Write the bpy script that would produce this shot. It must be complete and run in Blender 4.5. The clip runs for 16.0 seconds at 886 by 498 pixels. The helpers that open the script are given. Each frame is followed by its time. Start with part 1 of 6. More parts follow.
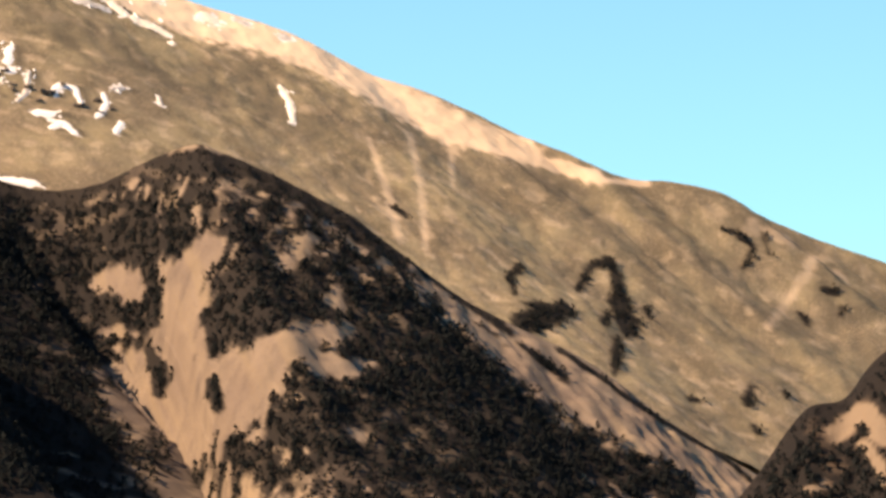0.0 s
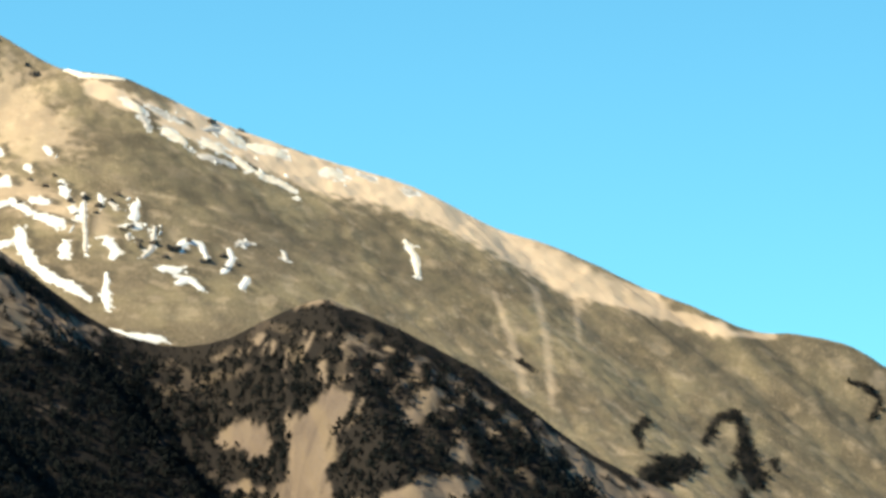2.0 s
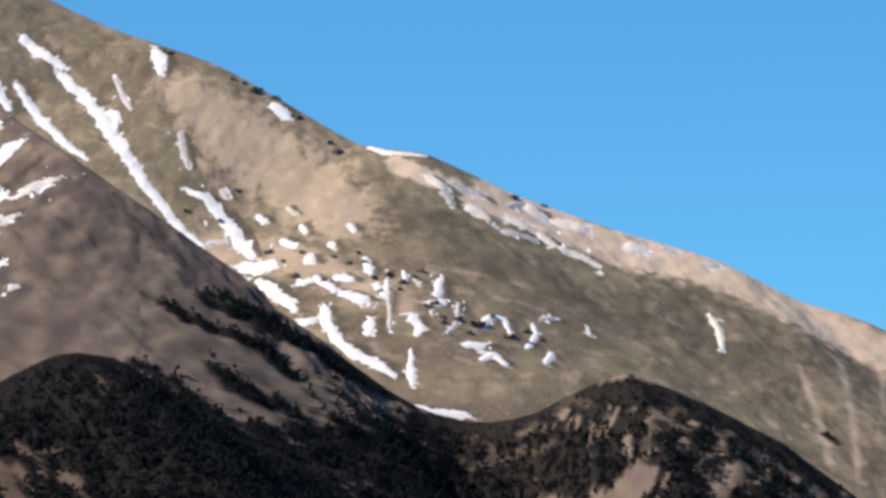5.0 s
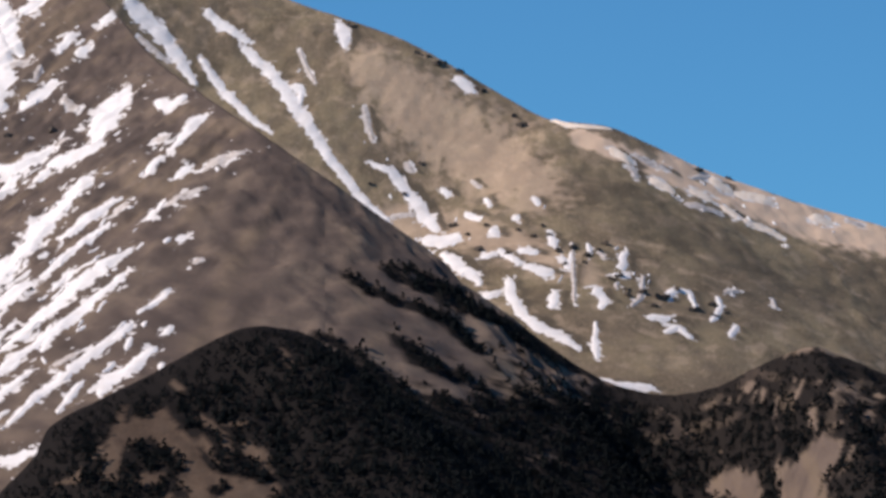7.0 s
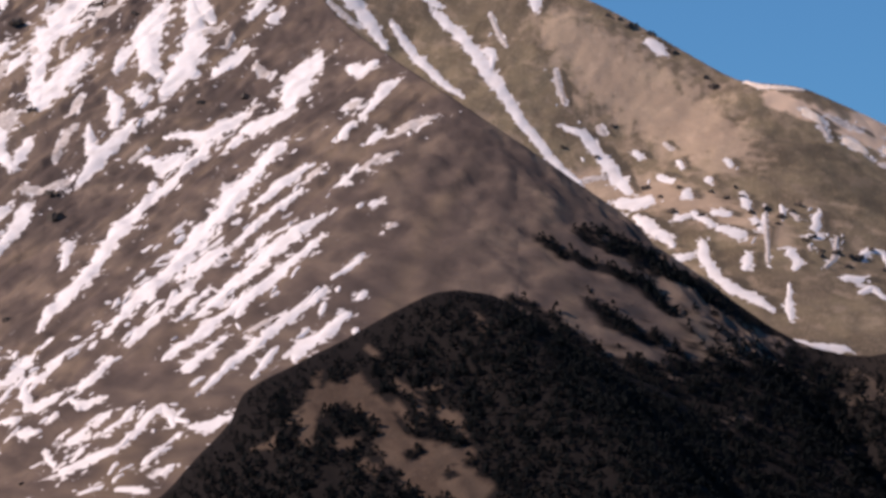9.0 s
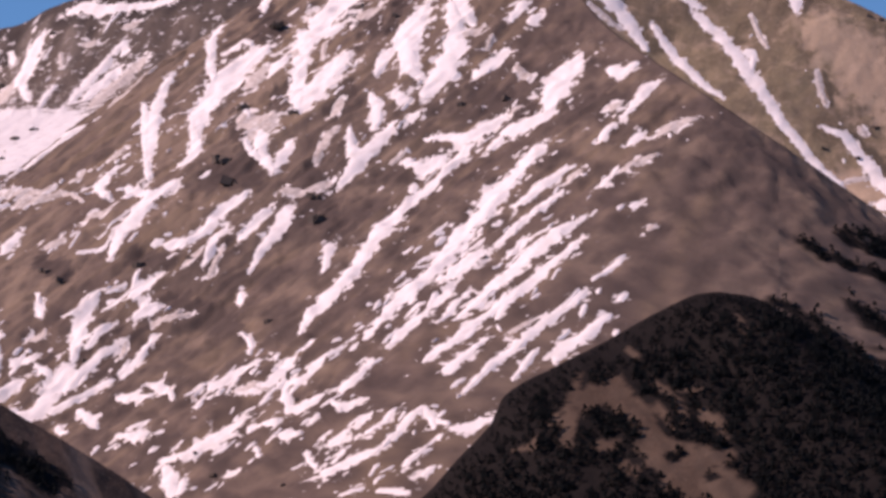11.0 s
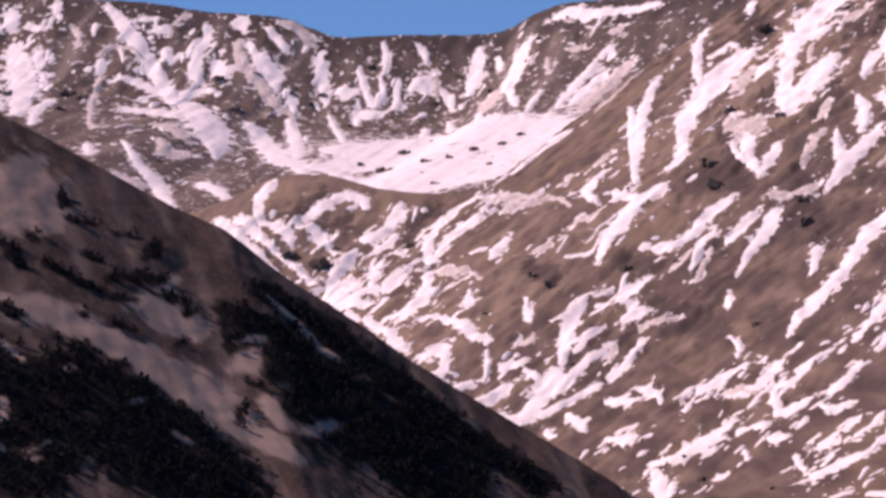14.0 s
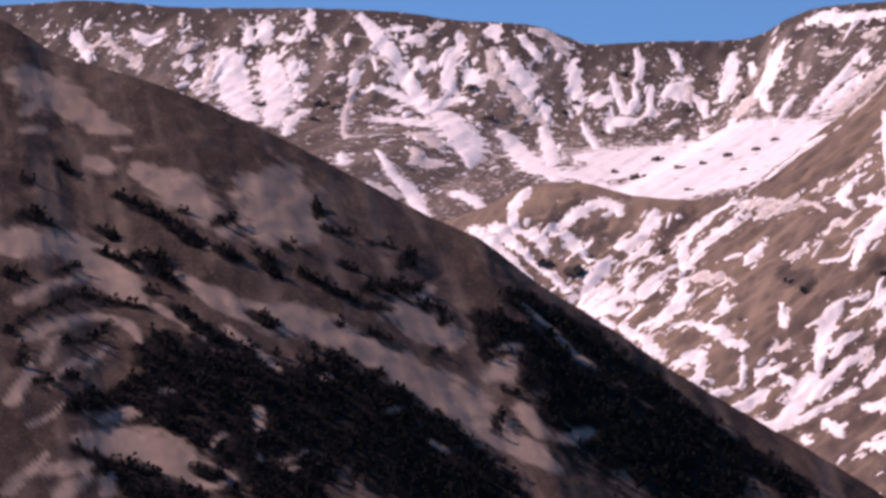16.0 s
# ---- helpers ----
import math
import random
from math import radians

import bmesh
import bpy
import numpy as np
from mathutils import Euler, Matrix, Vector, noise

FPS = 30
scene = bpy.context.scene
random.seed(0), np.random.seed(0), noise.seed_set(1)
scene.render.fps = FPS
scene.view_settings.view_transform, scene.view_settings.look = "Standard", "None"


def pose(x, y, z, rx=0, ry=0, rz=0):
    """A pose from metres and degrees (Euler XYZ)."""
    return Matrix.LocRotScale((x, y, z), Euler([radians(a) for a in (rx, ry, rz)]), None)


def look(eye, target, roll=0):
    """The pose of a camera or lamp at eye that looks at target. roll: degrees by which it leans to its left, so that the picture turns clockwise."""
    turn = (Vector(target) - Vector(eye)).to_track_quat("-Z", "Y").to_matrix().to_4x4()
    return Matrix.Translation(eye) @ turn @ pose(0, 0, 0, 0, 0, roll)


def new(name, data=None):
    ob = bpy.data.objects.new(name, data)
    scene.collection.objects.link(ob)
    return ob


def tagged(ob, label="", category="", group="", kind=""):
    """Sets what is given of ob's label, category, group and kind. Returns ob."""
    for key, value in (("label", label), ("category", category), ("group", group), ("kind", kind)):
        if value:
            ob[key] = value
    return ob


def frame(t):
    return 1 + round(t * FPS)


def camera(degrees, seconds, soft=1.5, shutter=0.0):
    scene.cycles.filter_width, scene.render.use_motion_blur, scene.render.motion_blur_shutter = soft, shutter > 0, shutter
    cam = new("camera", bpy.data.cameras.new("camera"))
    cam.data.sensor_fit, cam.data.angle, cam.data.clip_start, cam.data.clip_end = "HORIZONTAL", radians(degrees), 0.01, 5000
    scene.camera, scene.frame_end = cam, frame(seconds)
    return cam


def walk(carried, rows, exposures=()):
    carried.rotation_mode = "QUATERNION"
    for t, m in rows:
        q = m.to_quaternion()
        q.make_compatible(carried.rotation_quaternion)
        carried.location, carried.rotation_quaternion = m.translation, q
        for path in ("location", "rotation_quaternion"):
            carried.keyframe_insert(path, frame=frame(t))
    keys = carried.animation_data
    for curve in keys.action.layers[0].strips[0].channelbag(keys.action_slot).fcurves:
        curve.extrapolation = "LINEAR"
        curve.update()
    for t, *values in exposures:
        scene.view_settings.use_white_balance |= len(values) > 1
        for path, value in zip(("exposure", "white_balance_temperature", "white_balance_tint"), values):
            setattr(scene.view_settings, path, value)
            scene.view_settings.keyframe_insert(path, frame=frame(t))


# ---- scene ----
from mathutils.bvhtree import BVHTree

cam = camera(10.0, 16.0, soft=3.3)
EYE = 1.7
# seconds, yaw, pitch, roll: a tripod pan with a long lens, from one standpoint
ROWS = [
    (0.0, -9.518, 3.873, -0.128),
    (0.5, -9.303, 4.340, -0.162),
    (1.0, -8.964, 4.793, 0.013),
    (1.5, -8.554, 5.230, 0.026),
    (2.0, -8.078, 5.615, 0.040),
    (2.5, -7.522, 5.939, 0.144),
    (3.0, -6.927, 6.177, 0.208),
    (3.5, -6.323, 6.366, 0.289),
    (4.0, -5.719, 6.480, 0.344),
    (6.5, -3.050, 6.315, 0.010),
    (7.0, -2.521, 6.170, 0.105),
    (7.5, -1.974, 6.018, 0.404),
    (8.0, -1.413, 5.877, 0.546),
    (10.5, 1.758, 5.737, 0.068),
    (11.0, 2.641, 5.800, 0.138),
    (11.5, 3.572, 5.864, 0.156),
    (12.0, 4.547, 5.911, 0.143),
    (12.5, 5.505, 5.925, 0.048),
    (13.0, 6.456, 5.915, 0.029),
    (13.5, 7.334, 5.886, -0.026),
    (14.0, 8.163, 5.843, -0.041),
    (14.5, 8.944, 5.812, 0.023),
    (15.0, 9.701, 5.806, 0.151),
    (15.5, 10.405, 5.840, 0.206),
    (16.0, 11.084, 5.932, 0.210),
]
walk(cam, [(t, pose(0, 0, EYE, 90 + pitch, roll, yaw)) for t, yaw, pitch, roll in ROWS], exposures=[
    (0.0, 1.4, 11600, 22), (0.5, 1.36, 11500, 17), (1.0, 1.33, 10400, 10), (1.5, 1.29, 9500, 3), (2.0, 1.22, 8700, -3), (2.5, 1.17, 8050, -2), (3.5, 1.04, 7000, 6), (6.5, 0.29, 6900, 16), (7.5, 0.15, 7150, 20), (8.2, 0.11, 7300, 23), (10.3, 0.08, 7400, 40), (11.5, 0.09, 7600, 49), (12.5, 0.12, 7600, 54), (16.0, 0.28, 7500, 50),
])

# ---- daylight ----
SUN_HEIGHT, SUN_FROM = 41.0, 92.0   # degrees up; degrees left of the view's middle
world = bpy.data.worlds.new("sky")
scene.world = world
world.use_nodes = True
nt = world.node_tree
sky = nt.nodes.new("ShaderNodeTexSky")
sky.sky_type, sky.sun_disc = "NISHITA", False
sky.sun_elevation, sky.sun_rotation = radians(SUN_HEIGHT), radians(-SUN_FROM)
sky.altitude, sky.air_density, sky.dust_density, sky.ozone_density = 2500, 1.0, 0.3, 2.0
blue = nt.nodes.new("ShaderNodeMix")   # thin mountain air: the deep blue of the upper sky reaches down to the crests
blue.data_type, blue.blend_type = "RGBA", "MULTIPLY"
blue.inputs[0].default_value, blue.inputs[7].default_value = 1.0, (0.225, 0.61, 0.82, 1)
nt.links.new(sky.outputs[0], blue.inputs[6])
nt.links.new(blue.outputs[2], nt.nodes["Background"].inputs[0])
nt.nodes["Background"].inputs[1].default_value = 0.12
sun = new("sun", bpy.data.lights.new("sun", "SUN"))
sun.data.energy, sun.data.angle, sun.data.color = 4.3, radians(0.53), (1.0, 0.9, 0.78)
sun_way = Vector((-math.sin(radians(SUN_FROM)) * math.cos(radians(SUN_HEIGHT)), math.cos(radians(SUN_FROM)) * math.cos(radians(SUN_HEIGHT)), math.sin(radians(SUN_HEIGHT))))
sun.matrix_world = look(sun_way * 900, (0, 0, 0))

# ---- materials ----
def material(name, rough=0.9):
    m = bpy.data.materials.new(name)
    m.use_nodes = True
    b = m.node_tree.nodes["Principled BSDF"]
    b.inputs["Roughness"].default_value = rough
    b.inputs["Specular IOR Level"].default_value = 0.2
    return m, m.node_tree, b


def add(nt, kind, **values):
    n = nt.nodes.new("ShaderNode" + kind)
    for key, value in values.items():
        n.inputs[key.replace("_", " ")].default_value = value
    return n


def noise_of(nt, scale, detail=5.0, stretch=None, rough=0.55):
    """World-size noise: scale in waves per metre, stretched along x, y, z."""
    where = add(nt, "TexCoord")
    out = where.outputs["Object"]
    if stretch:
        m = add(nt, "Mapping", Scale=stretch)
        nt.links.new(out, m.inputs["Vector"])
        out = m.outputs[0]
    n = add(nt, "TexNoise", Scale=scale, Detail=detail, Roughness=rough)
    nt.links.new(out, n.inputs["Vector"])
    return n.outputs["Fac"]


def ramp_of(nt, fac, low, high):
    r = add(nt, "MapRange", From_Min=low, From_Max=high)
    nt.links.new(fac, r.inputs["Value"])
    return r.outputs[0]


def blend(nt, fac, a, b):
    n = nt.nodes.new("ShaderNodeMix")
    n.data_type = "RGBA"
    for k, c in ((6, a), (7, b)):
        if isinstance(c, tuple):
            n.inputs[k].default_value = (*c, 1)
        else:
            nt.links.new(c, n.inputs[k])
    if isinstance(fac, float):
        n.inputs[0].default_value = fac
    else:
        nt.links.new(fac, n.inputs[0])
    return n.outputs[2]


def times(nt, a, b):
    n = nt.nodes.new("ShaderNodeMath")
    n.operation = "MULTIPLY"
    nt.links.new(a, n.inputs[0])
    if isinstance(b, float):
        n.inputs[1].default_value = b
    else:
        nt.links.new(b, n.inputs[1])
    return n.outputs[0]


def marked(nt, name):
    n = nt.nodes.new("ShaderNodeAttribute")
    n.attribute_name = name
    return n.outputs["Fac"]


def bumpy(nt, b, fac, strength, distance):
    n = add(nt, "Bump", Strength=strength, Distance=distance)
    nt.links.new(fac, n.inputs["Height"])
    nt.links.new(n.outputs[0], b.inputs["Normal"])


def soil(name, grass, earth, rock, pale, litter_shade=(0.0075, 0.0073, 0.008), dust=0.0, mottle=0.0):
    """Mountain ground: dry grass and earth at two scales, rock where noise says; where the land is marked, pale scree,
    dark rock with painted shade, and needles under trees with the woods' shade; a dusting of old snow."""
    m, nt, b = material(name)
    b.inputs["Specular IOR Level"].default_value = 0.04
    big, mid, fine = noise_of(nt, 0.016, 4.0, (1, 1, 0.5)), noise_of(nt, 0.07, 5.0, (1, 1, 0.4)), noise_of(nt, 0.6, 4.0, rough=0.65)
    c = blend(nt, ramp_of(nt, big, 0.42, 0.6), grass, earth)
    c = blend(nt, times(nt, ramp_of(nt, mid, 0.5, 0.72), 0.75), c, rock)
    if mottle:
        c = blend(nt, times(nt, ramp_of(nt, noise_of(nt, 0.03, 3.0, (1, 1, 0.45), 0.5), 0.5, 0.62), mottle), c, tuple(0.62 * k for k in earth))
        c = blend(nt, times(nt, ramp_of(nt, noise_of(nt, 0.045, 3.0, (1.3, 1.3, 0.5), 0.5), 0.55, 0.66), 0.6 * mottle), c, tuple(0.5 * (k + q) for k, q in zip(grass, pale)))
    tufts = ramp_of(nt, fine, 0.56, 0.72)
    c = blend(nt, times(nt, tufts, 0.45), c, tuple(0.45 * k for k in earth))
    c = blend(nt, times(nt, ramp_of(nt, fine, 0.46, 0.3), 0.35), c, pale)
    c = blend(nt, times(nt, marked(nt, "scree"), 0.85), c, pale)
    # dark rock, and shade of slopes and snow edges painted in the same colour
    c = blend(nt, times(nt, marked(nt, "rock_and_shade"), 0.85), c, blend(nt, mid, rock, tuple(0.5 * k for k in rock)))
    # needles and low growth, near black to hold the shade among the trees
    c = blend(nt, times(nt, marked(nt, "litter_shade"), 0.95), c, blend(nt, fine, litter_shade, tuple(1.9 * k for k in litter_shade)))
    if dust:
        c = blend(nt, times(nt, ramp_of(nt, noise_of(nt, 0.11, 6.0, (1, 1, 0.35), 0.6), 0.6, 0.64), dust), c, (0.8, 0.8, 0.83))
    ragged = noise_of(nt, 0.15, 5.0, rough=0.58)
    cover = add(nt, "MapRange", To_Min=0.74, To_Max=0.47)
    nt.links.new(marked(nt, "thin_snow"), cover.inputs["Value"])
    edge = nt.nodes.new("ShaderNodeMath")
    edge.operation = "SUBTRACT"
    nt.links.new(ragged, edge.inputs[0])
    nt.links.new(cover.outputs[0], edge.inputs[1])
    c = blend(nt, times(nt, ramp_of(nt, edge.outputs[0], 0.0, 0.05), times(nt, ramp_of(nt, marked(nt, "thin_snow"), 0.0, 0.1), 0.92)), c, (0.74, 0.73, 0.74))
    nt.links.new(c, b.inputs["Base Color"])
    bumpy(nt, b, fine, 0.6, 0.8)
    return m


GRASS_SOIL = soil("dry grass and earth", (0.226, 0.187, 0.126), (0.163, 0.133, 0.097), (0.115, 0.1, 0.08), (0.74, 0.565, 0.435), mottle=0.6)
FACE_SOIL = soil("scree and earth", (0.214, 0.167, 0.134), (0.158, 0.122, 0.104), (0.1, 0.081, 0.077), (0.225, 0.172, 0.122))
ROCK_SOIL = soil("grey cirque rock", (0.14, 0.113, 0.097), (0.108, 0.09, 0.08), (0.075, 0.066, 0.064), (0.27, 0.235, 0.21), dust=0.6)
# scrubby earth of the left ridge, its shade put into the base colours
SHADED_SCRUB_SOIL = soil("brown scrubby earth darkened for shade", (0.076, 0.056, 0.047), (0.057, 0.042, 0.036), (0.045, 0.036, 0.032), (0.31, 0.245, 0.203), mottle=0.4)
HILL_SOIL = soil("brown hill earth", (0.105, 0.076, 0.059), (0.08, 0.058, 0.046), (0.066, 0.051, 0.044), (0.17, 0.13, 0.1), mottle=0.5)

SNOW, nt, b = material("old snow", 0.6)
grime = ramp_of(nt, noise_of(nt, 0.15, 6.0), 0.45, 0.75)
nt.links.new(blend(nt, times(nt, grime, 0.35), (0.78, 0.78, 0.8), (0.5, 0.45, 0.41)), b.inputs["Base Color"])
bumpy(nt, b, noise_of(nt, 0.4, 5.0), 0.5, 0.5)

THIN_SNOW, nt, b = material("thin dirty snow", 0.75)
grime = ramp_of(nt, noise_of(nt, 0.3, 6.0), 0.4, 0.7)
nt.links.new(blend(nt, grime, (0.58, 0.55, 0.54), (0.36, 0.31, 0.28)), b.inputs["Base Color"])
bumpy(nt, b, noise_of(nt, 0.5, 5.0), 0.5, 0.5)

# warm bright base colour stands in for sunlight on the shaded crest snow
SUN_TINTED_SNOW, nt, b = material("snow with sunlight in its tint", 0.7)
grime = ramp_of(nt, noise_of(nt, 0.25, 6.0), 0.4, 0.7)
nt.links.new(blend(nt, grime, (0.9, 0.8, 0.7), (0.75, 0.62, 0.5)), b.inputs["Base Color"])
bumpy(nt, b, noise_of(nt, 0.5, 5.0), 0.4, 0.4)

LEAF, nt, b = material("dark needle foliage", 0.95)
b.inputs["Specular IOR Level"].default_value = 0.02
nt.links.new(blend(nt, ramp_of(nt, noise_of(nt, 0.3, 3.0), 0.35, 0.65), (0.0055, 0.007, 0.0085), (0.0135, 0.0165, 0.017)), b.inputs["Base Color"])
BARK, nt, b = material("grey brown bark", 0.9)
nt.links.new(blend(nt, noise_of(nt, 2.0), (0.08, 0.06, 0.045), (0.15, 0.12, 0.1)), b.inputs["Base Color"])
ROCK, nt, b = material("dark weathered rock", 0.9)
nt.links.new(blend(nt, ramp_of(nt, noise_of(nt, 0.5, 6.0), 0.3, 0.7), (0.055, 0.048, 0.044), (0.15, 0.124, 0.106)), b.inputs["Base Color"])
bumpy(nt, b, noise_of(nt, 1.2, 5.0), 0.7, 0.6)
PLAIN, nt, b = material("valley ground", 0.95)
nt.links.new(blend(nt, ramp_of(nt, noise_of(nt, 0.02, 6.0), 0.35, 0.65), (0.16, 0.13, 0.085), (0.26, 0.21, 0.14)), b.inputs["Base Color"])
bumpy(nt, b, noise_of(nt, 0.5), 0.4, 0.4)


# ---- the shape of the land ----
TABLE = np.random.RandomState(7).permutation(512)
GRAD = np.stack([np.cos(np.arange(512) * 2.399963), np.sin(np.arange(512) * 2.399963)], -1)


def perlin(x, y, seed=0):
    """Gradient noise of arrays x and y, about -0.7 to 0.7."""
    xi, yi = np.floor(x).astype(int), np.floor(y).astype(int)
    fx, fy = x - xi, y - yi
    u, w = fx * fx * fx * (fx * (fx * 6 - 15) + 10), fy * fy * fy * (fy * (fy * 6 - 15) + 10)

    def corner(dx, dy):
        g = GRAD[TABLE[(TABLE[(xi + dx + seed * 37) & 511] + yi + dy) & 511]]
        return g[..., 0] * (fx - dx) + g[..., 1] * (fy - dy)
    a, b = corner(0, 0) * (1 - u) + corner(1, 0) * u, corner(0, 1) * (1 - u) + corner(1, 1) * u
    return a * (1 - w) + b * w


def fbm(x, y, octaves=4, seed=0):
    total, size = 0, 1.0
    for k in range(octaves):
        total = total + size * perlin(x, y, seed + k * 5)
        x, y, size = x * 2.03 + 11.3, y * 2.03 - 4.7, size * 0.5
    return total


def smooth_line(points, step):
    """A Catmull-Rom line through the points, at even steps; also each station's share of the control points."""
    p = np.array(points, float)
    p = np.vstack([2 * p[0] - p[1], p, 2 * p[-1] - p[-2]])
    out, share = [], []
    for k in range(1, len(p) - 2):
        s = np.linspace(0, 1, 24, endpoint=False)[:, None]
        a, b, c, d = p[k - 1:k + 3]
        out.append(0.5 * (2 * b + (c - a) * s + (2 * a - 5 * b + 4 * c - d) * s ** 2 + (3 * b - a - 3 * c + d) * s ** 3))
        share.append(k - 1 + s[:, 0])
    out, share = np.vstack(out + [p[-2:-1]]), np.concatenate(share + [[len(p) - 3]])
    run = np.concatenate([[0], np.cumsum(np.linalg.norm(np.diff(out, axis=0), axis=1))])
    at = np.arange(0, run[-1], step)
    return np.stack([np.interp(at, run, out[:, i]) for i in range(3)], -1), np.interp(at, run, share), at


def land_form(crest, falls, front, back, step, length, gully=(6.0, 45.0), rough=1.0, crest_rough=0.5, seed=0, carve=None, calm=None, swell=2.5):
    """A mountain as a grid of points: crest line, front slope down its fall lines, back slope.
    falls: (crest point, degrees to the right) of the way down; front: (metres down, slope) pairs; gully: depth and width of the runnels."""
    line, share, at = smooth_line(crest, step)
    n = len(line)
    line[:, 2] += crest_rough * fbm(at / 14, at * 0 + seed, 3, seed)
    keys = np.array(falls, float)
    turn = np.radians(np.interp(share, keys[:, 0], keys[:, 1]))
    turn = np.convolve(np.pad(turn, 30, mode="edge"), np.ones(61) / 61, "valid")
    way = np.stack([np.sin(turn), -np.cos(turn)], -1)
    v = np.arange(0, length, step)
    f = np.array(front, float)
    slope = np.radians(np.interp(v, f[:, 0], f[:, 1]))
    flat, drop = np.cumsum(np.cos(slope)) * step, np.cumsum(np.sin(slope)) * step
    flat, drop = flat - flat[0], drop - drop[0]
    P = np.empty((n, len(v), 3))
    P[..., :2] = line[:, None, :2] + way[:, None] * flat[None, :, None]
    P[..., 2] = line[:, None, 2] - drop[None]
    U, V = np.meshgrid(at, v, indexing="ij")
    ramp = np.clip(V / 70, 0, 1)
    if calm:
        ramp = ramp * np.interp(V, calm, (1, 0.15))
        rough = rough * np.interp(V, calm, (1, 0.45))
    depth, wide = gully
    bend = 0.35 * wide * fbm(V / 90, U / 200, 2, seed + 3)
    runnel = -np.abs(fbm((U + bend) / wide, V / (wide * 5), 3, seed + 1)) * 2 + 0.6
    P[..., 2] += ramp * (depth * runnel + swell * depth * fbm(P[..., 0] / 190, P[..., 1] / 190, 2, seed + 2))
    P[..., 2] += rough * np.clip(V / 12, 0.15, 1) * (1.4 * fbm(P[..., 0] / 16, P[..., 1] / 16, 3, seed + 4) + 0.35 * fbm(P[..., 0] / 3.5, P[..., 1] / 3.5, 2, seed + 6))
    if carve:
        P[..., 2] += carve(U, V, P)
    w = np.array([700, 500, 350, 250, 170, 120, 80, 50, 30, 18, 10, 5, 2.0])
    B = np.empty((n, len(w), 3))
    s = np.radians(back)
    B[..., :2] = line[:, None, :2] - way[:, None] * w[None, :, None] * np.cos(s)
    B[..., 2] = line[:, None, 2] - w[None] * np.sin(s) + np.clip(w / 60, 0, 1) * 14 * fbm(B[..., 0] / 80, B[..., 1] / 80, 3, seed + 8)
    return np.concatenate([B, P], 1), len(w), share


# crest lines: metres east, ahead and up
FRONT_WEST = [
    (-812, 3800, 405.5), (-754, 3778, 417.6), (-706, 3758, 429.6), (-668, 3738, 443.1), (-622, 3716, 442.8),
    (-575, 3694, 428.8), (-521, 3672, 422.5), (-472, 3656, 426.9), (-430, 3664, 464.2), (-396, 3690, 492.2),
    (-363, 3707, 519.4), (-331, 3720, 550.5), (-285, 3729, 580.8), (-234, 3728, 609.6), (-161, 3701, 625.2),
    (-104, 3598, 589.2), (-74, 3529, 549.6), (-45, 3460, 507.2), (-10, 3365, 468.3), (27, 3280, 431.4),
    (66, 3239, 399.2), (102, 3218, 371.0), (137, 3202, 343.7),
]
FRONT_EAST = [
    (147, 3182, 328.7), (175, 3170, 307.9), (202, 3159, 285.5), (230, 3147, 265.0), (254, 3135, 254.1),
    (277, 3118, 248.6), (302, 3085, 250.3), (324, 3033, 259.1), (350, 2990, 267.3), (366, 2983, 262.0),
    (389, 2974, 251.6), (415, 2965, 238.0), (441, 2956, 222.7), (460, 2947, 207.3), (479, 2939, 192.1),
    (498, 2931, 176.9), (529, 2919, 158.4), (561, 2908, 142.7), (586, 2898, 126.1), (611, 2887, 105.2),
    (635, 2877, 88.7), (663, 2865, 70.6), (697, 2851, 49.4), (746, 2834, 31.7),
]
FRONT_CREST = FRONT_WEST + FRONT_EAST
FAR_CREST = [
    (-138, 4438, 802.5), (-78, 4409, 766.7), (-18, 4375, 730.4), (58, 4330, 686.9), (111, 4294, 662.8),
    (158, 4262, 640.2), (205, 4230, 609.1), (260, 4187, 569.8), (282, 4165, 559.5), (321, 4160, 554.2),
    (358, 4156, 538.2), (400, 4152, 518.1), (452, 4147, 499.0), (493, 4143, 484.9), (540, 4138, 471.4),
    (577, 4133, 456.8), (628, 4126, 430.0), (670, 4116, 415.8), (710, 4103, 397.5), (746, 4089, 378.3),
    (784, 4065, 360.7), (830, 4058, 341.0), (871, 4050, 337.0), (910, 4044, 327.9), (935, 4040, 312.7),
    (967, 4034, 298.0), (1003, 4027, 284.2), (1043, 4019, 270.4), (1102, 4004, 247.3), (1190, 3981, 210.3),
]
CIRQUE_CREST = [
    (-1747, 4820, 715.4), (-1559, 4789, 739.5), (-1435, 4767, 755.1), (-1338, 4750, 756.2), (-1278, 4740, 755.9),
    (-1176, 4721, 743.0), (-1054, 4698, 734.6), (-962, 4680, 725.6), (-893, 4667, 712.9), (-826, 4654, 704.9),
    (-791, 4647, 691.7), (-764, 4641, 682.4), (-710, 4636, 682.6), (-618, 4629, 681.4), (-578, 4604, 693.5),
    (-543, 4578, 700.6), (-483, 4544, 699.3), (-438, 4519, 701.9), (-394, 4493, 702.3), (-341, 4467, 705.7),
]
LEFT_CREST = [
    (-1006, 2680, 476.8), (-900, 2664, 460.8), (-831, 2653, 440.9), (-764, 2645, 414.0), (-731, 2640, 393.5),
    (-698, 2637, 382.8), (-656, 2635, 367.5), (-604, 2636, 343.0), (-566, 2635, 322.0), (-523, 2635, 298.6),
    (-494, 2630, 284.8), (-463, 2625, 261.0), (-424, 2623, 236.0), (-393, 2619, 214.2), (-348, 2615, 186.5),
    (-321, 2608, 170.9), (-291, 2603, 152.6), (-257, 2597, 129.8), (-205, 2592, 97.4),
]
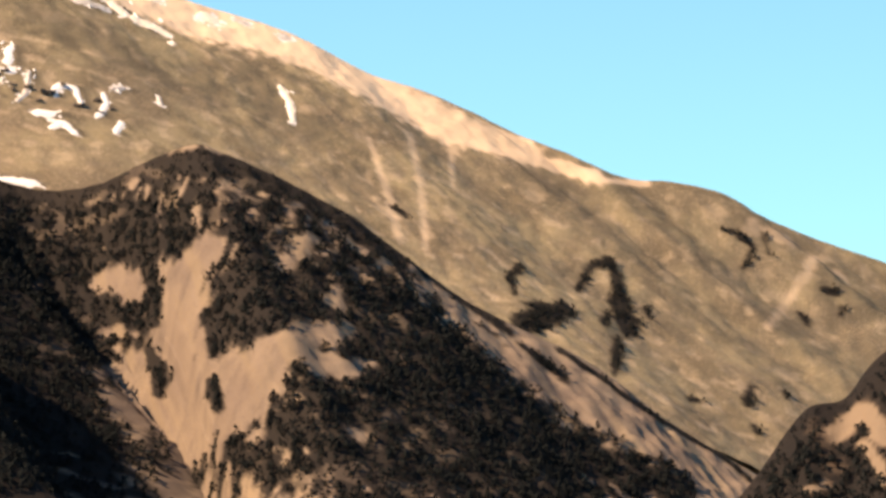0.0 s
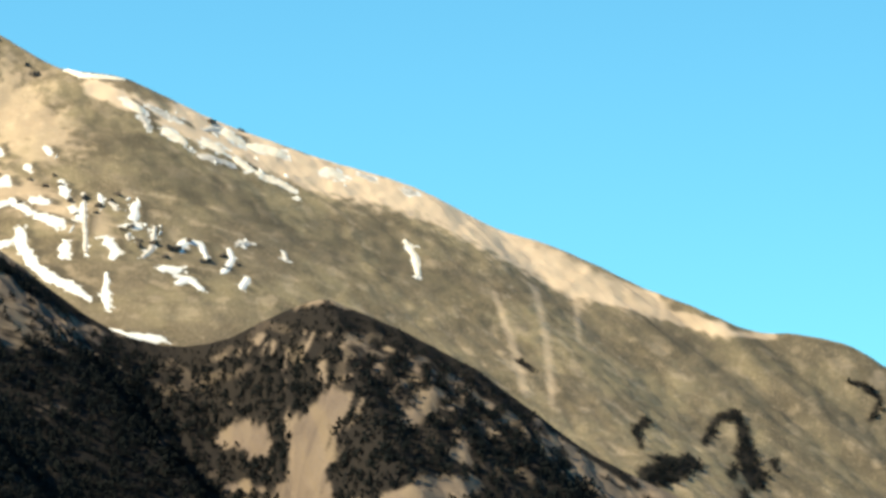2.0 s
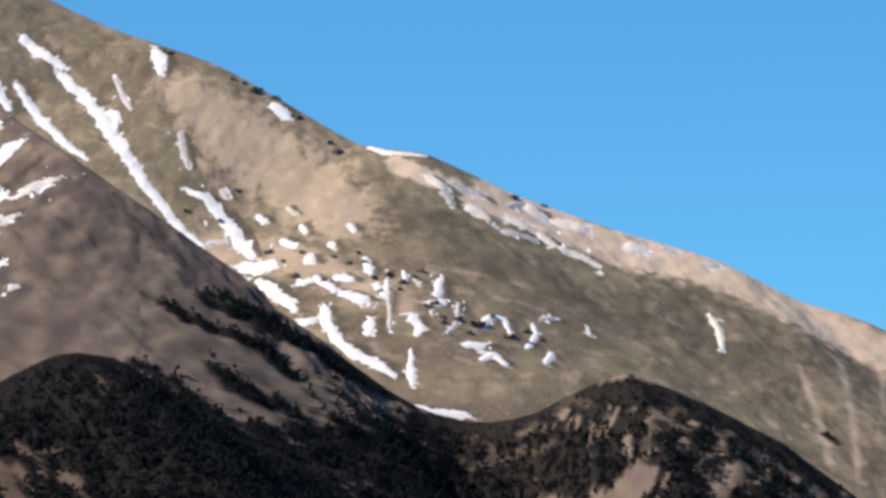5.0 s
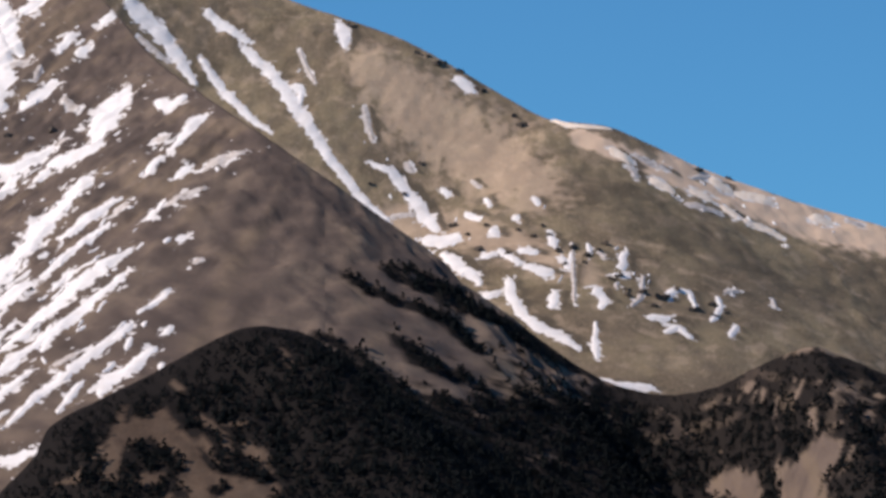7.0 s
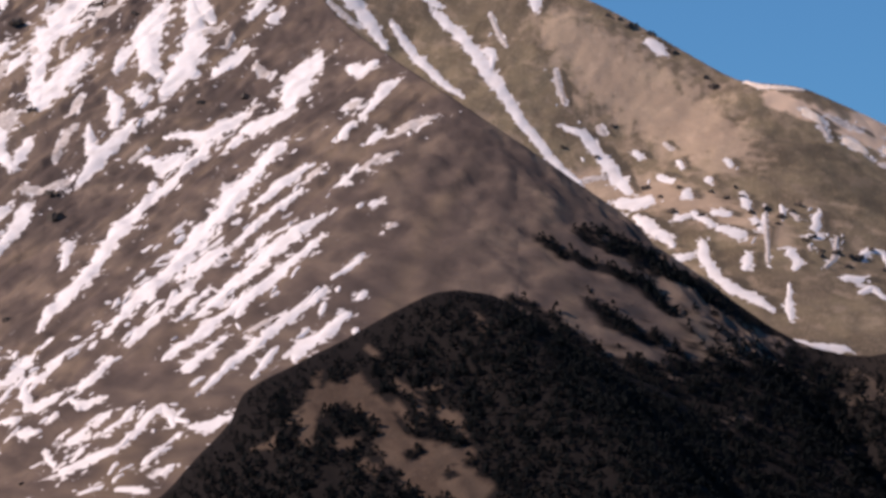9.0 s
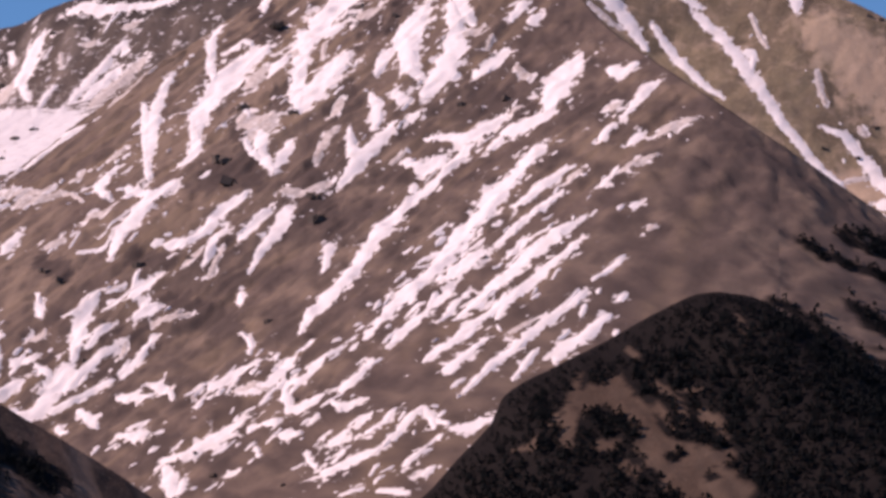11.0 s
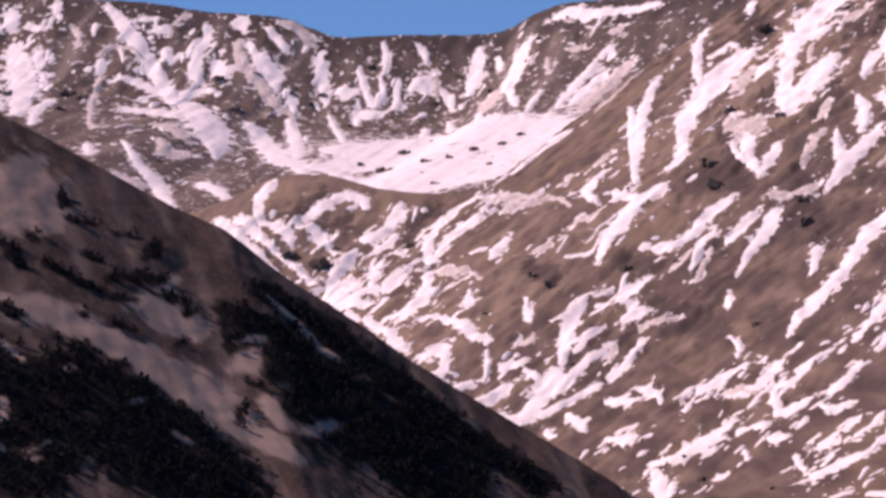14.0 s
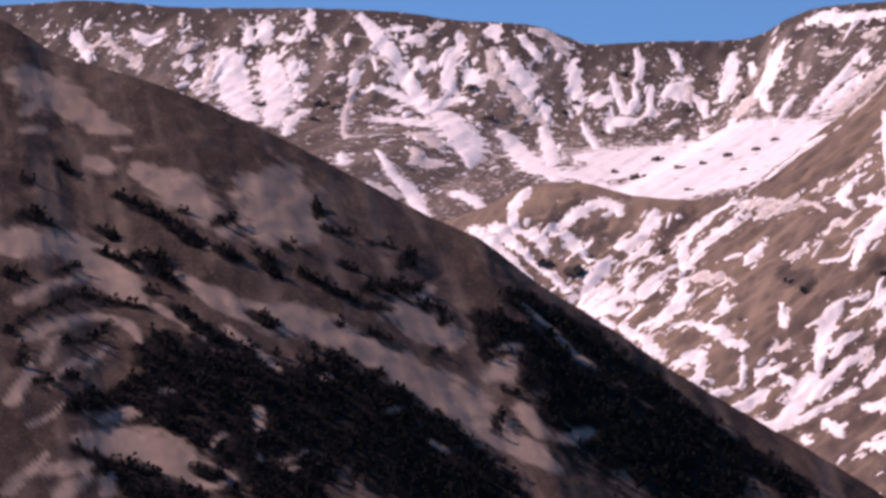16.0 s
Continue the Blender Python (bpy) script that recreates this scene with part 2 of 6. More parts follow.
HILL_CREST = [
    (-230, 2750, 115.2), (-170, 2775, 137.5), (-143, 2786, 145.3), (-119, 2797, 170.8), (-103, 2808, 188.7),
    (-94, 2818, 206.8), (-69, 2829, 221.8), (-41, 2840, 236.8), (-12, 2850, 253.6), (13, 2855, 265.2),
    (36, 2859, 265.5), (55, 2861, 259.0), (81, 2865, 239.0), (113, 2868, 221.5), (151, 2870, 203.1),
    (171, 2873, 164.7), (192, 2875, 107.0), (209, 2877, 36.8),
]
RIGHT_CREST = [
    (506, 2366, 12.5), (529, 2372, 34.3), (550, 2377, 56.2), (568, 2383, 79.6), (580, 2385, 91.6),
    (597, 2386, 95.6), (608, 2384, 110.2), (620, 2386, 120.5), (642, 2385, 134.0), (681, 2374, 147.7),
    (737, 2368, 156.5),
]

def crest_band(U, V, P):
    """A gentler band under the crest, with a steeper break below it."""
    wide = np.clip((900 - U) / 500, 0.15, 1)
    return 6 * wide * np.exp(-((V - 46 * wide) / (26 * wide)) ** 2) + 3 * fbm(U / 70, V / 70, 3, 41) * np.clip(V / 60, 0, 1)


FRONT = land_form(FRONT_CREST, [(0, -36), (6, -36), (10, -60), (18, -60), (19.5, -44), (20.3, 36), (22, 33), (23.5, 25), (26, 16), (28.5, 8), (31, 6), (34, 16), (46, 26)],
                  [(0, 33), (40, 36), (300, 35), (700, 31)], 52, 2.3, 700, (3.3, 30.0), 2.5, seed=1, swell=1.0)
FAR = land_form(FAR_CREST, [(0, -10), (3, -36), (8, -42), (10, 26), (15, 28), (18, 34), (21, 46), (24, 54), (29, 56)], [(0, 33), (60, 37), (400, 33)], 32, 2.45, 620, (0.2, 24.0), 1.1, seed=2, carve=crest_band)
CIRQUE = land_form(CIRQUE_CREST, [(0, -22), (7, -18), (12, -8), (19, -8)], [(0, 43), (120, 40), (170, 18), (500, 15), (900, 13)], 35, 2.9, 780, (3.2, 34.0), 1.6, 1.0, seed=3, calm=(150, 200))
LEFT = land_form(LEFT_CREST, [(0, 20), (18, 20)], [(0, 26), (50, 32), (900, 32)], 36, 2.3, 700, (0.7, 46.0), 1.1, seed=4)
HILL = land_form(HILL_CREST, [(0, 10), (9, 32), (11, 33), (17, 10)], [(0, 22), (40, 32), (400, 32)], 34, 2.1, 420, (3.0, 36.0), 1.3, seed=5)
RIGHT = land_form(RIGHT_CREST, [(0, -25), (10, 0)], [(0, 30), (40, 34), (400, 33)], 34, 2.1, 360, (3.0, 30.0), 1.3, seed=6)

# patches on the slopes, both ends and width in metres: snow by map (east, ahead), woods, clearings, scree and rock by elevation (east, up)
RIGHT_CLEARINGS = [
    (585, 77, 601, 89, 8.1), (601, 83, 600, 75, 8.6), (594, 72, 594, 52, 4.8), (562, 49, 572, 53, 5.3),
    (616, 93, 616, 78, 10.8),
]
FACE_ROCK = [
    (-305, 452, -286, 401, 17.4), (-318, 404, -294, 406, 23.2), (-246, 398, -225, 352, 22.9), (-257, 361, -243, 367, 15.1),
    (-235, 453, -227, 472, 15.6), (-134, 458, -100, 444, 19.2), (-290, 529, -307, 563, 20.4), (-235, 553, -212, 525, 20.3),
    (-434, 345, -413, 334, 15.5), (-367, 344, -342, 338, 15.2), (-391, 273, -371, 288, 11.2), (-67, 439, -36, 438, 18.7),
    (-549, 385, -536, 408, 16.3), (-611, 390, -600, 398, 16.4), (-642, 408, -619, 422, 16.5), (-323, 303, -289, 287, 18.7),
    (-201, 524, -196, 545, 14.3), (-276, 464, -271, 482, 15.8),
]
FAR_ROCKS_A = [
    (112, 4286, 10.0), (168, 4248, 8.6), (176, 4245, 6.2), (185, 4239, 9.8),
    (200, 4231, 9.8), (218, 4212, 9.8), (246, 4180, 8.5), (251, 4166, 10.9),
    (394, 4140, 8.4), (419, 4149, 7.3), (481, 4156, 10.9), (636, 4154, 9.8),
    (349, 3940, 11.5), (331, 3944, 8.0), (367, 3928, 8.0), (308, 3955, 6.9),
    (269, 3994, 8.1), (288, 3975, 5.8), (250, 4019, 5.8),
]
FAR_ROCKS_B = [
    (206, 4009, 8.2), (386, 3928, 6.9), (319, 3937, 6.9), (422, 4096, 4.8),
    (228, 3999, 5.8), (165, 4136, 8.4), (123, 4113, 6.0), (207, 4011, 8.1),
    (281, 3998, 8.9), (290, 3987, 7.1), (319, 3943, 7.1), (343, 3940, 9.7),
    (359, 3954, 8.0), (373, 3931, 7.9), (384, 3944, 7.1), (264, 4017, 7.2),
    (258, 4030, 6.3), (307, 4004, 7.2), (301, 3996, 6.3),
]
FAR_ROCKS_C = [
    (337, 3928, 7.0), (215, 4041, 6.3), (198, 4039, 6.3), (188, 4059, 7.3),
    (150, 4103, 6.4), (271, 3975, 6.2), (397, 3935, 6.2), (238, 4029, 6.3),
    (314, 3959, 7.1),
]
FAR_ROCKS = FAR_ROCKS_A + FAR_ROCKS_B + FAR_ROCKS_C
FACE_ROCKS_A = [
    (-311, 3474, 15.6), (-302, 3445, 17.0), (-238, 3371, 13.6), (-302, 3545, 11.1),
    (-266, 3502, 11.0), (-429, 3426, 9.2), (-415, 3405, 8.4), (-360, 3388, 10.6),
    (-233, 3121, 4.9), (-380, 3343, 5.3), (-325, 3377, 6.1), (-119, 3200, 4.3),
    (-262, 3259, 7.3), (-609, 3619, 16.4), (-636, 3631, 16.5), (-243, 3397, 9.9),
    (-113, 3424, 9.2), (-144, 3434, 7.7), (-288, 3652, 10.6),
]
FACE_ROCKS_B = [
    (-224, 3618, 9.7), (-196, 3572, 8.0), (-389, 3313, 5.2), (-459, 3400, 4.6),
    (-536, 3574, 9.7), (-600, 3634, 9.9), (-295, 3108, 4.9), (-280, 3062, 5.5),
    (-233, 3006, 4.7),
]
FACE_ROCKS = FACE_ROCKS_A + FACE_ROCKS_B
WALL_ROCKS_A = [
    (-1062, 4544, 13.5), (-1047, 4464, 10.2), (-866, 4579, 14.6), (-1004, 4546, 14.5),
    (-769, 4568, 10.3), (-877, 4539, 8.3), (-945, 4525, 7.2), (-906, 4524, 9.3),
    (-988, 4533, 10.4), (-998, 4483, 12.3), (-832, 4584, 7.3), (-795, 4569, 9.3),
    (-777, 4557, 8.3), (-727, 4601, 8.3), (-661, 4551, 7.2), (-642, 4583, 10.3),
    (-608, 4540, 7.2), (-563, 4550, 7.2), (-596, 4029, 3.6),
]
WALL_ROCKS_B = [
    (-576, 4059, 4.1), (-543, 4077, 3.7), (-733, 4511, 10.2), (-918, 4482, 7.1),
    (-843, 4526, 12.3), (-872, 4316, 7.9),
]
WALL_ROCKS = WALL_ROCKS_A + WALL_ROCKS_B
# pale scree under the crest, with the sunlit band's brightness in its colour
FAR_CREST_SUNLIT_SCREE = [
    (378, 521, 447, 484, 34.4), (447, 484, 495, 466, 34.3), (496, 468, 572, 451, 35.4), (572, 451, 636, 414, 37.4),
    (636, 414, 692, 382, 35.4), (691, 381, 750, 363, 26.8), (747, 357, 804, 340, 12.9), (802, 337, 849, 336, 5.5),
]
FAR_CREST_SUNLIT_WEST = [
    (296, 543, 373, 507, 15.7), (373, 507, 447, 480, 20.3), (449, 483, 517, 465, 18.6),
]
# strokes of painted shade along the spur's side turned from the sun
SPUR_SHADE = [
    (28, 409, 85, 365, 14.5), (85, 365, 148, 319, 12.8), (10, 361, 51, 372, 5.0), (67, 331, 119, 302, 4.2),
    (42, 322, 70, 289, 4.2),
]

# snow, woods and clearings as bands of two or more stations: east, ahead and width for snow (thin: old and dirty), east, up and width for woods
WALL_ON_CIRQUE_1 = [
    ((-995, 4679, 7.7), (-973, 4652, 11.5), (-954, 4627, 14.9), (-932, 4599, 12.2), (-915, 4570, 14.9), (-898, 4531, 14.8)),
    ((-898, 4552, 13.3), (-875, 4504, 27.9), (-848, 4443, 37.5), (-834, 4396, 15.7), (-829, 4363, 3.9)),
    ((-897, 4558, 15.3), (-882, 4566, 8.9), (-867, 4562, 6.3)),
    ((-958, 4658, 7.1), (-939, 4658, 6.2)),
    ((-944, 4646, 7.5), (-928, 4646, 9.2)),
    ((-894, 4652, 8.4), (-888, 4636, 8.6), (-895, 4618, 10.3), (-893, 4593, 13.6), (-886, 4578, 8.9)),
    ((-929, 4623, 5.8), (-921, 4611, 8.2), (-917, 4607, 4.3)),
    ((-876, 4604, 12.2), (-865, 4588, 14.1), (-865, 4576, 7.7)),
    ((-866, 4648, 10.1), (-859, 4652, 14.9), (-854, 4640, 6.9)),
]
WALL_ON_CIRQUE_2 = [
    ((-848, 4625, 4.6), (-837, 4605, 8.6), (-824, 4592, 22.0), (-814, 4580, 15.6), (-810, 4568, 5.2)),
    ((-835, 4642, 4.5), (-822, 4628, 7.9), (-809, 4615, 6.3)),
    ((-780, 4615, 10.2), (-772, 4594, 12.6), (-765, 4568, 9.3), (-762, 4554, 4.0)),
    ((-801, 4571, 6.0), (-795, 4560, 10.7), (-789, 4540, 4.2)),
    ((-825, 4498, 10.5), (-813, 4479, 19.3), (-792, 4420, 20.4), (-765, 4354, 27.2), (-748, 4326, 19.3), (-735, 4281, 8.4)),
    ((-792, 4534, 8.5), (-776, 4467, 14.2), (-755, 4366, 11.1)),
    ((-984, 4594, 10.6), (-984, 4609, 9.0)),
    ((-943, 4356, 9.0), (-930, 4303, 7.9)),
    ((-973, 4580, 4.8), (-953, 4585, 7.8), (-928, 4571, 10.5), (-904, 4556, 10.0)),
]
WALL_ON_CIRQUE_3 = [
    ((-937, 4510, 25.4), (-914, 4501, 22.1), (-885, 4488, 28.8)),
    ((-913, 4369, 4.5), (-887, 4296, 9.7), (-872, 4269, 15.0), (-855, 4236, 15.1), (-833, 4163, 9.8), (-815, 4109, 5.1)),
    ((-822, 4256, 12.5), (-802, 4215, 13.7), (-778, 4152, 8.4)),
    ((-722, 4630, 3.2), (-714, 4612, 9.3), (-713, 4594, 7.5)),
    ((-754, 4574, 8.2), (-743, 4565, 16.2), (-735, 4572, 7.5)),
    ((-740, 4599, 4.9), (-732, 4583, 7.2), (-725, 4563, 5.9), (-718, 4550, 6.7)),
    ((-717, 4587, 4.0), (-709, 4559, 5.1), (-716, 4548, 8.5)),
    ((-699, 4581, 5.3), (-698, 4560, 7.3), (-695, 4548, 10.4)),
    ((-688, 4624, 6.1), (-680, 4615, 5.9), (-675, 4601, 5.4)),
]
WALL_ON_CIRQUE_4 = [
    ((-684, 4570, 13.6), (-676, 4579, 20.0), (-669, 4564, 9.4)),
    ((-656, 4567, 8.0), (-647, 4555, 8.4), (-643, 4537, 3.9)),
    ((-627, 4617, 6.7), (-628, 4596, 13.8), (-627, 4571, 16.2), (-629, 4551, 8.8)),
    ((-580, 4565, 14.9), (-580, 4544, 14.9), (-584, 4520, 17.1), (-588, 4499, 14.6)),
    ((-588, 4504, 5.7), (-575, 4446, 8.3), (-565, 4392, 3.8)),
    ((-608, 4591, 5.4), (-602, 4565, 5.1)),
    ((-503, 4467, 12.6), (-516, 4447, 12.4), (-523, 4398, 9.3), (-523, 4344, 6.1)),
    ((-494, 4453, 11.4), (-506, 4422, 16.2), (-512, 4345, 8.6)),
    ((-548, 4440, 5.9), (-552, 4406, 6.7), (-550, 4350, 5.7)),
]
WALL_ON_CIRQUE_5 = [
    ((-554, 4569, 6.3), (-537, 4562, 11.6), (-514, 4542, 11.0), (-493, 4533, 9.1), (-465, 4518, 6.2), (-449, 4507, 7.0)),
    ((-733, 4544, 11.7), (-719, 4534, 12.8), (-706, 4539, 11.0)),
    ((-725, 4506, 5.3), (-731, 4535, 7.1)),
    ((-1124, 4658, 9.4), (-1110, 4633, 23.9), (-1093, 4584, 31.1), (-1061, 4496, 19.3), (-1049, 4471, 8.2)),
    ((-1076, 4635, 12.9), (-1058, 4597, 25.9), (-1044, 4537, 24.2), (-1030, 4456, 11.9)),
    ((-1049, 4623, 10.9), (-1043, 4606, 10.1)),
    ((-1036, 4593, 7.6), (-1030, 4563, 8.6)),
    ((-1090, 4686, 13.9), (-1083, 4663, 11.7)),
    ((-1068, 4663, 7.2), (-1051, 4655, 8.8)),
    ((-1042, 4671, 5.5), (-1045, 4688, 9.0)),
]
WALL_ON_CIRQUE_6 = [
    ((-1013, 4521, 10.6), (-1018, 4485, 9.4), (-1008, 4419, 7.4)),
    ((-1282, 4697, 10.4), (-1265, 4676, 7.7), (-1255, 4656, 5.2)),
    ((-1222, 4695, 5.0), (-1208, 4683, 11.3), (-1195, 4677, 10.9)),
    ((-1104, 4681, 7.6), (-1099, 4660, 9.7)),
]
WALL_ON_CIRQUE = WALL_ON_CIRQUE_1 + WALL_ON_CIRQUE_2 + WALL_ON_CIRQUE_3 + WALL_ON_CIRQUE_4 + WALL_ON_CIRQUE_5 + WALL_ON_CIRQUE_6
WALL_ON_FRONT_1 = [
    ((-665, 3733, 7.7), (-668, 3715, 15.4), (-671, 3699, 9.0), (-665, 3676, 7.8)),
]
WALL_ON_FRONT = WALL_ON_FRONT_1
WALL_THIN_ON_CIRQUE_1 = [
    ((-859, 4625, 8.1), (-848, 4594, 10.7), (-829, 4577, 11.4), (-812, 4556, 11.0), (-799, 4544, 12.0), (-788, 4540, 7.8)),
    ((-823, 4648, 5.8), (-806, 4645, 10.6), (-791, 4633, 11.0), (-784, 4628, 5.2)),
    ((-989, 4614, 5.6), (-978, 4625, 5.4), (-961, 4624, 5.1), (-942, 4610, 4.7)),
    ((-982, 4592, 5.4), (-977, 4536, 6.2), (-960, 4444, 5.2), (-949, 4425, 8.1)),
    ((-898, 4447, 13.4), (-878, 4427, 17.7), (-862, 4396, 9.2)),
    ((-884, 4390, 5.4), (-868, 4339, 17.8), (-854, 4356, 17.5)),
    ((-890, 4240, 16.0), (-872, 4223, 17.3), (-864, 4213, 9.2)),
    ((-924, 4652, 5.8), (-920, 4660, 6.3), (-910, 4664, 5.5)),
]
WALL_THIN_ON_CIRQUE_2 = [
    ((-471, 4447, 13.1), (-486, 4426, 16.7), (-495, 4369, 14.5), (-499, 4299, 9.6)),
    ((-552, 4506, 3.8), (-547, 4479, 4.8)),
    ((-495, 4505, 7.4), (-482, 4505, 9.6)),
    ((-530, 4507, 10.0), (-520, 4500, 8.5)),
    ((-604, 4517, 20.7), (-599, 4456, 9.2)),
    ((-666, 4586, 7.2), (-660, 4558, 5.2)),
    ((-1260, 4678, 8.0), (-1246, 4688, 6.4), (-1229, 4668, 6.2), (-1210, 4657, 9.1), (-1201, 4645, 5.8)),
    ((-1166, 4659, 8.2), (-1155, 4662, 10.0), (-1148, 4668, 3.3)),
    ((-1167, 4642, 7.3), (-1159, 4642, 8.3)),
    ((-1024, 4656, 4.7), (-1012, 4640, 5.3), (-1012, 4628, 4.9)),
    ((-1136, 4652, 7.7), (-1131, 4629, 7.8), (-1124, 4590, 8.6)),
    ((-1178, 4709, 5.3), (-1173, 4694, 5.5)),
]
WALL_THIN_ON_CIRQUE = WALL_THIN_ON_CIRQUE_1 + WALL_THIN_ON_CIRQUE_2
WALL_THIN_ON_FRONT_1 = [
    ((-380, 3691, 3.3), (-395, 3676, 5.0), (-410, 3656, 14.5)),
]
WALL_THIN_ON_FRONT = WALL_THIN_ON_FRONT_1
BOWL_ON_CIRQUE_1 = [
    ((-688, 4235, 67.3), (-628, 4010, 13.7), (-582, 3944, 125.2), (-544, 3929, 76.2), (-516, 3922, 111.3), (-504, 3972, 29.5), (-499, 4119, 24.0), (-487, 4218, 16.1)),
    ((-707, 4321, 78.3), (-664, 4300, 17.6), (-589, 4057, 116.9), (-551, 4050, 170.3), (-523, 4080, 86.8), (-511, 4177, 39.4)),
    ((-726, 4406, 57.7), (-683, 4393, 101.1), (-610, 4202, 18.1), (-569, 4181, 121.7), (-538, 4199, 133.8), (-513, 4235, 80.6)),
    ((-669, 4432, 38.5), (-640, 4444, 13.1), (-581, 4273, 112.3), (-546, 4263, 110.6), (-519, 4283, 48.0)),
    ((-585, 4278, 10.0), (-613, 4499, 5.4)),
    ((-567, 4274, 10.5), (-576, 4367, 4.4)),
    ((-542, 4232, 12.3), (-552, 4350, 7.5)),
]
BOWL_ON_CIRQUE_2 = [
    ((-632, 4455, 9.5), (-643, 4516, 4.9)),
    ((-525, 4251, 16.7), (-527, 4330, 6.3)),
    ((-655, 4436, 10.7), (-660, 4493, 7.4)),
    ((-726, 4436, 8.0), (-748, 4515, 6.9), (-758, 4542, 4.3)),
    ((-742, 4308, 33.3), (-733, 4324, 36.0), (-707, 4289, 16.0), (-674, 4208, 6.7), (-610, 3933, 12.7)),
]
BOWL_ON_CIRQUE = BOWL_ON_CIRQUE_1 + BOWL_ON_CIRQUE_2
BOWL_ON_FRONT_1 = [
    ((-469, 3628, 12.3), (-453, 3635, 8.2), (-438, 3644, 14.9), (-416, 3641, 5.3)),
]
BOWL_ON_FRONT = BOWL_ON_FRONT_1
LIP_ON_FRONT_1 = [
    ((-632, 3668, 3.3), (-622, 3675, 12.0), (-612, 3686, 10.4), (-600, 3690, 8.2), (-588, 3683, 6.6), (-584, 3671, 5.1)),
    ((-702, 3704, 7.0), (-687, 3671, 10.9), (-668, 3646, 10.8), (-649, 3621, 8.0), (-633, 3606, 6.2), (-623, 3596, 2.7)),
    ((-684, 3685, 8.2), (-670, 3668, 9.6), (-653, 3644, 5.0), (-637, 3629, 5.0), (-622, 3612, 6.0), (-608, 3593, 3.9)),
    ((-665, 3675, 7.1), (-651, 3667, 8.7), (-640, 3654, 9.7), (-635, 3643, 5.5)),
    ((-635, 3663, 7.2), (-619, 3655, 8.3), (-605, 3636, 6.2), (-597, 3624, 3.2)),
    ((-597, 3588, 7.0), (-596, 3604, 13.1), (-589, 3618, 10.1), (-584, 3625, 6.4)),
]
LIP_ON_FRONT_2 = [
    ((-592, 3585, 28.5), (-568, 3524, 9.5), (-556, 3525, 15.6)),
    ((-558, 3523, 4.8), (-559, 3557, 6.6), (-570, 3610, 2.8)),
    ((-558, 3672, 6.2), (-559, 3651, 13.6), (-568, 3638, 8.3), (-575, 3633, 6.7), (-584, 3642, 5.0)),
    ((-555, 3632, 7.3), (-564, 3623, 11.1), (-569, 3618, 5.9)),
    ((-544, 3515, 13.1), (-540, 3521, 26.1), (-535, 3531, 5.3)),
    ((-601, 3577, 5.9), (-575, 3517, 16.4), (-551, 3495, 4.9)),
    ((-570, 3497, 5.2), (-541, 3454, 6.3), (-524, 3418, 7.5), (-510, 3388, 5.0)),
    ((-522, 3455, 22.0), (-514, 3463, 20.7), (-513, 3493, 7.4), (-513, 3510, 7.4)),
]
LIP_ON_FRONT_3 = [
    ((-511, 3520, 5.9), (-522, 3550, 6.9), (-521, 3574, 11.4), (-514, 3596, 10.3), (-504, 3615, 17.2), (-488, 3596, 11.4)),
    ((-486, 3561, 16.2), (-497, 3561, 11.3), (-505, 3548, 10.9), (-511, 3536, 10.2)),
    ((-459, 3510, 5.6), (-463, 3495, 12.7), (-466, 3481, 4.5)),
    ((-476, 3444, 2.4), (-475, 3426, 9.1)),
    ((-509, 3431, 5.5), (-498, 3429, 5.6), (-483, 3410, 4.2), (-469, 3388, 9.7), (-460, 3369, 6.1), (-448, 3362, 3.2)),
    ((-496, 3370, 14.9), (-486, 3376, 11.5), (-480, 3358, 6.1), (-481, 3341, 8.7)),
    ((-452, 3357, 3.8), (-448, 3332, 4.6), (-450, 3322, 3.0)),
    ((-470, 3321, 6.6), (-457, 3324, 5.6)),
]
LIP_ON_FRONT_4 = [
    ((-458, 3303, 6.3), (-443, 3300, 5.8), (-431, 3305, 12.2)),
    ((-440, 3334, 3.2), (-425, 3329, 9.4)),
    ((-433, 3277, 9.5), (-419, 3275, 7.8)),
    ((-388, 3371, 12.1), (-393, 3365, 8.8), (-395, 3354, 13.0), (-396, 3333, 9.7), (-396, 3313, 6.3)),
    ((-409, 3363, 3.3), (-396, 3360, 4.4)),
    ((-376, 3338, 7.6), (-383, 3328, 7.1), (-389, 3321, 4.9)),
    ((-397, 3310, 7.6), (-403, 3296, 23.0), (-409, 3287, 11.4)),
    ((-422, 3321, 4.0), (-410, 3303, 5.5)),
    ((-408, 3289, 12.7), (-412, 3270, 14.8), (-422, 3268, 14.3), (-438, 3287, 3.2)),
    ((-368, 3313, 6.6), (-382, 3305, 8.6), (-392, 3292, 7.1), (-399, 3288, 9.9)),
]
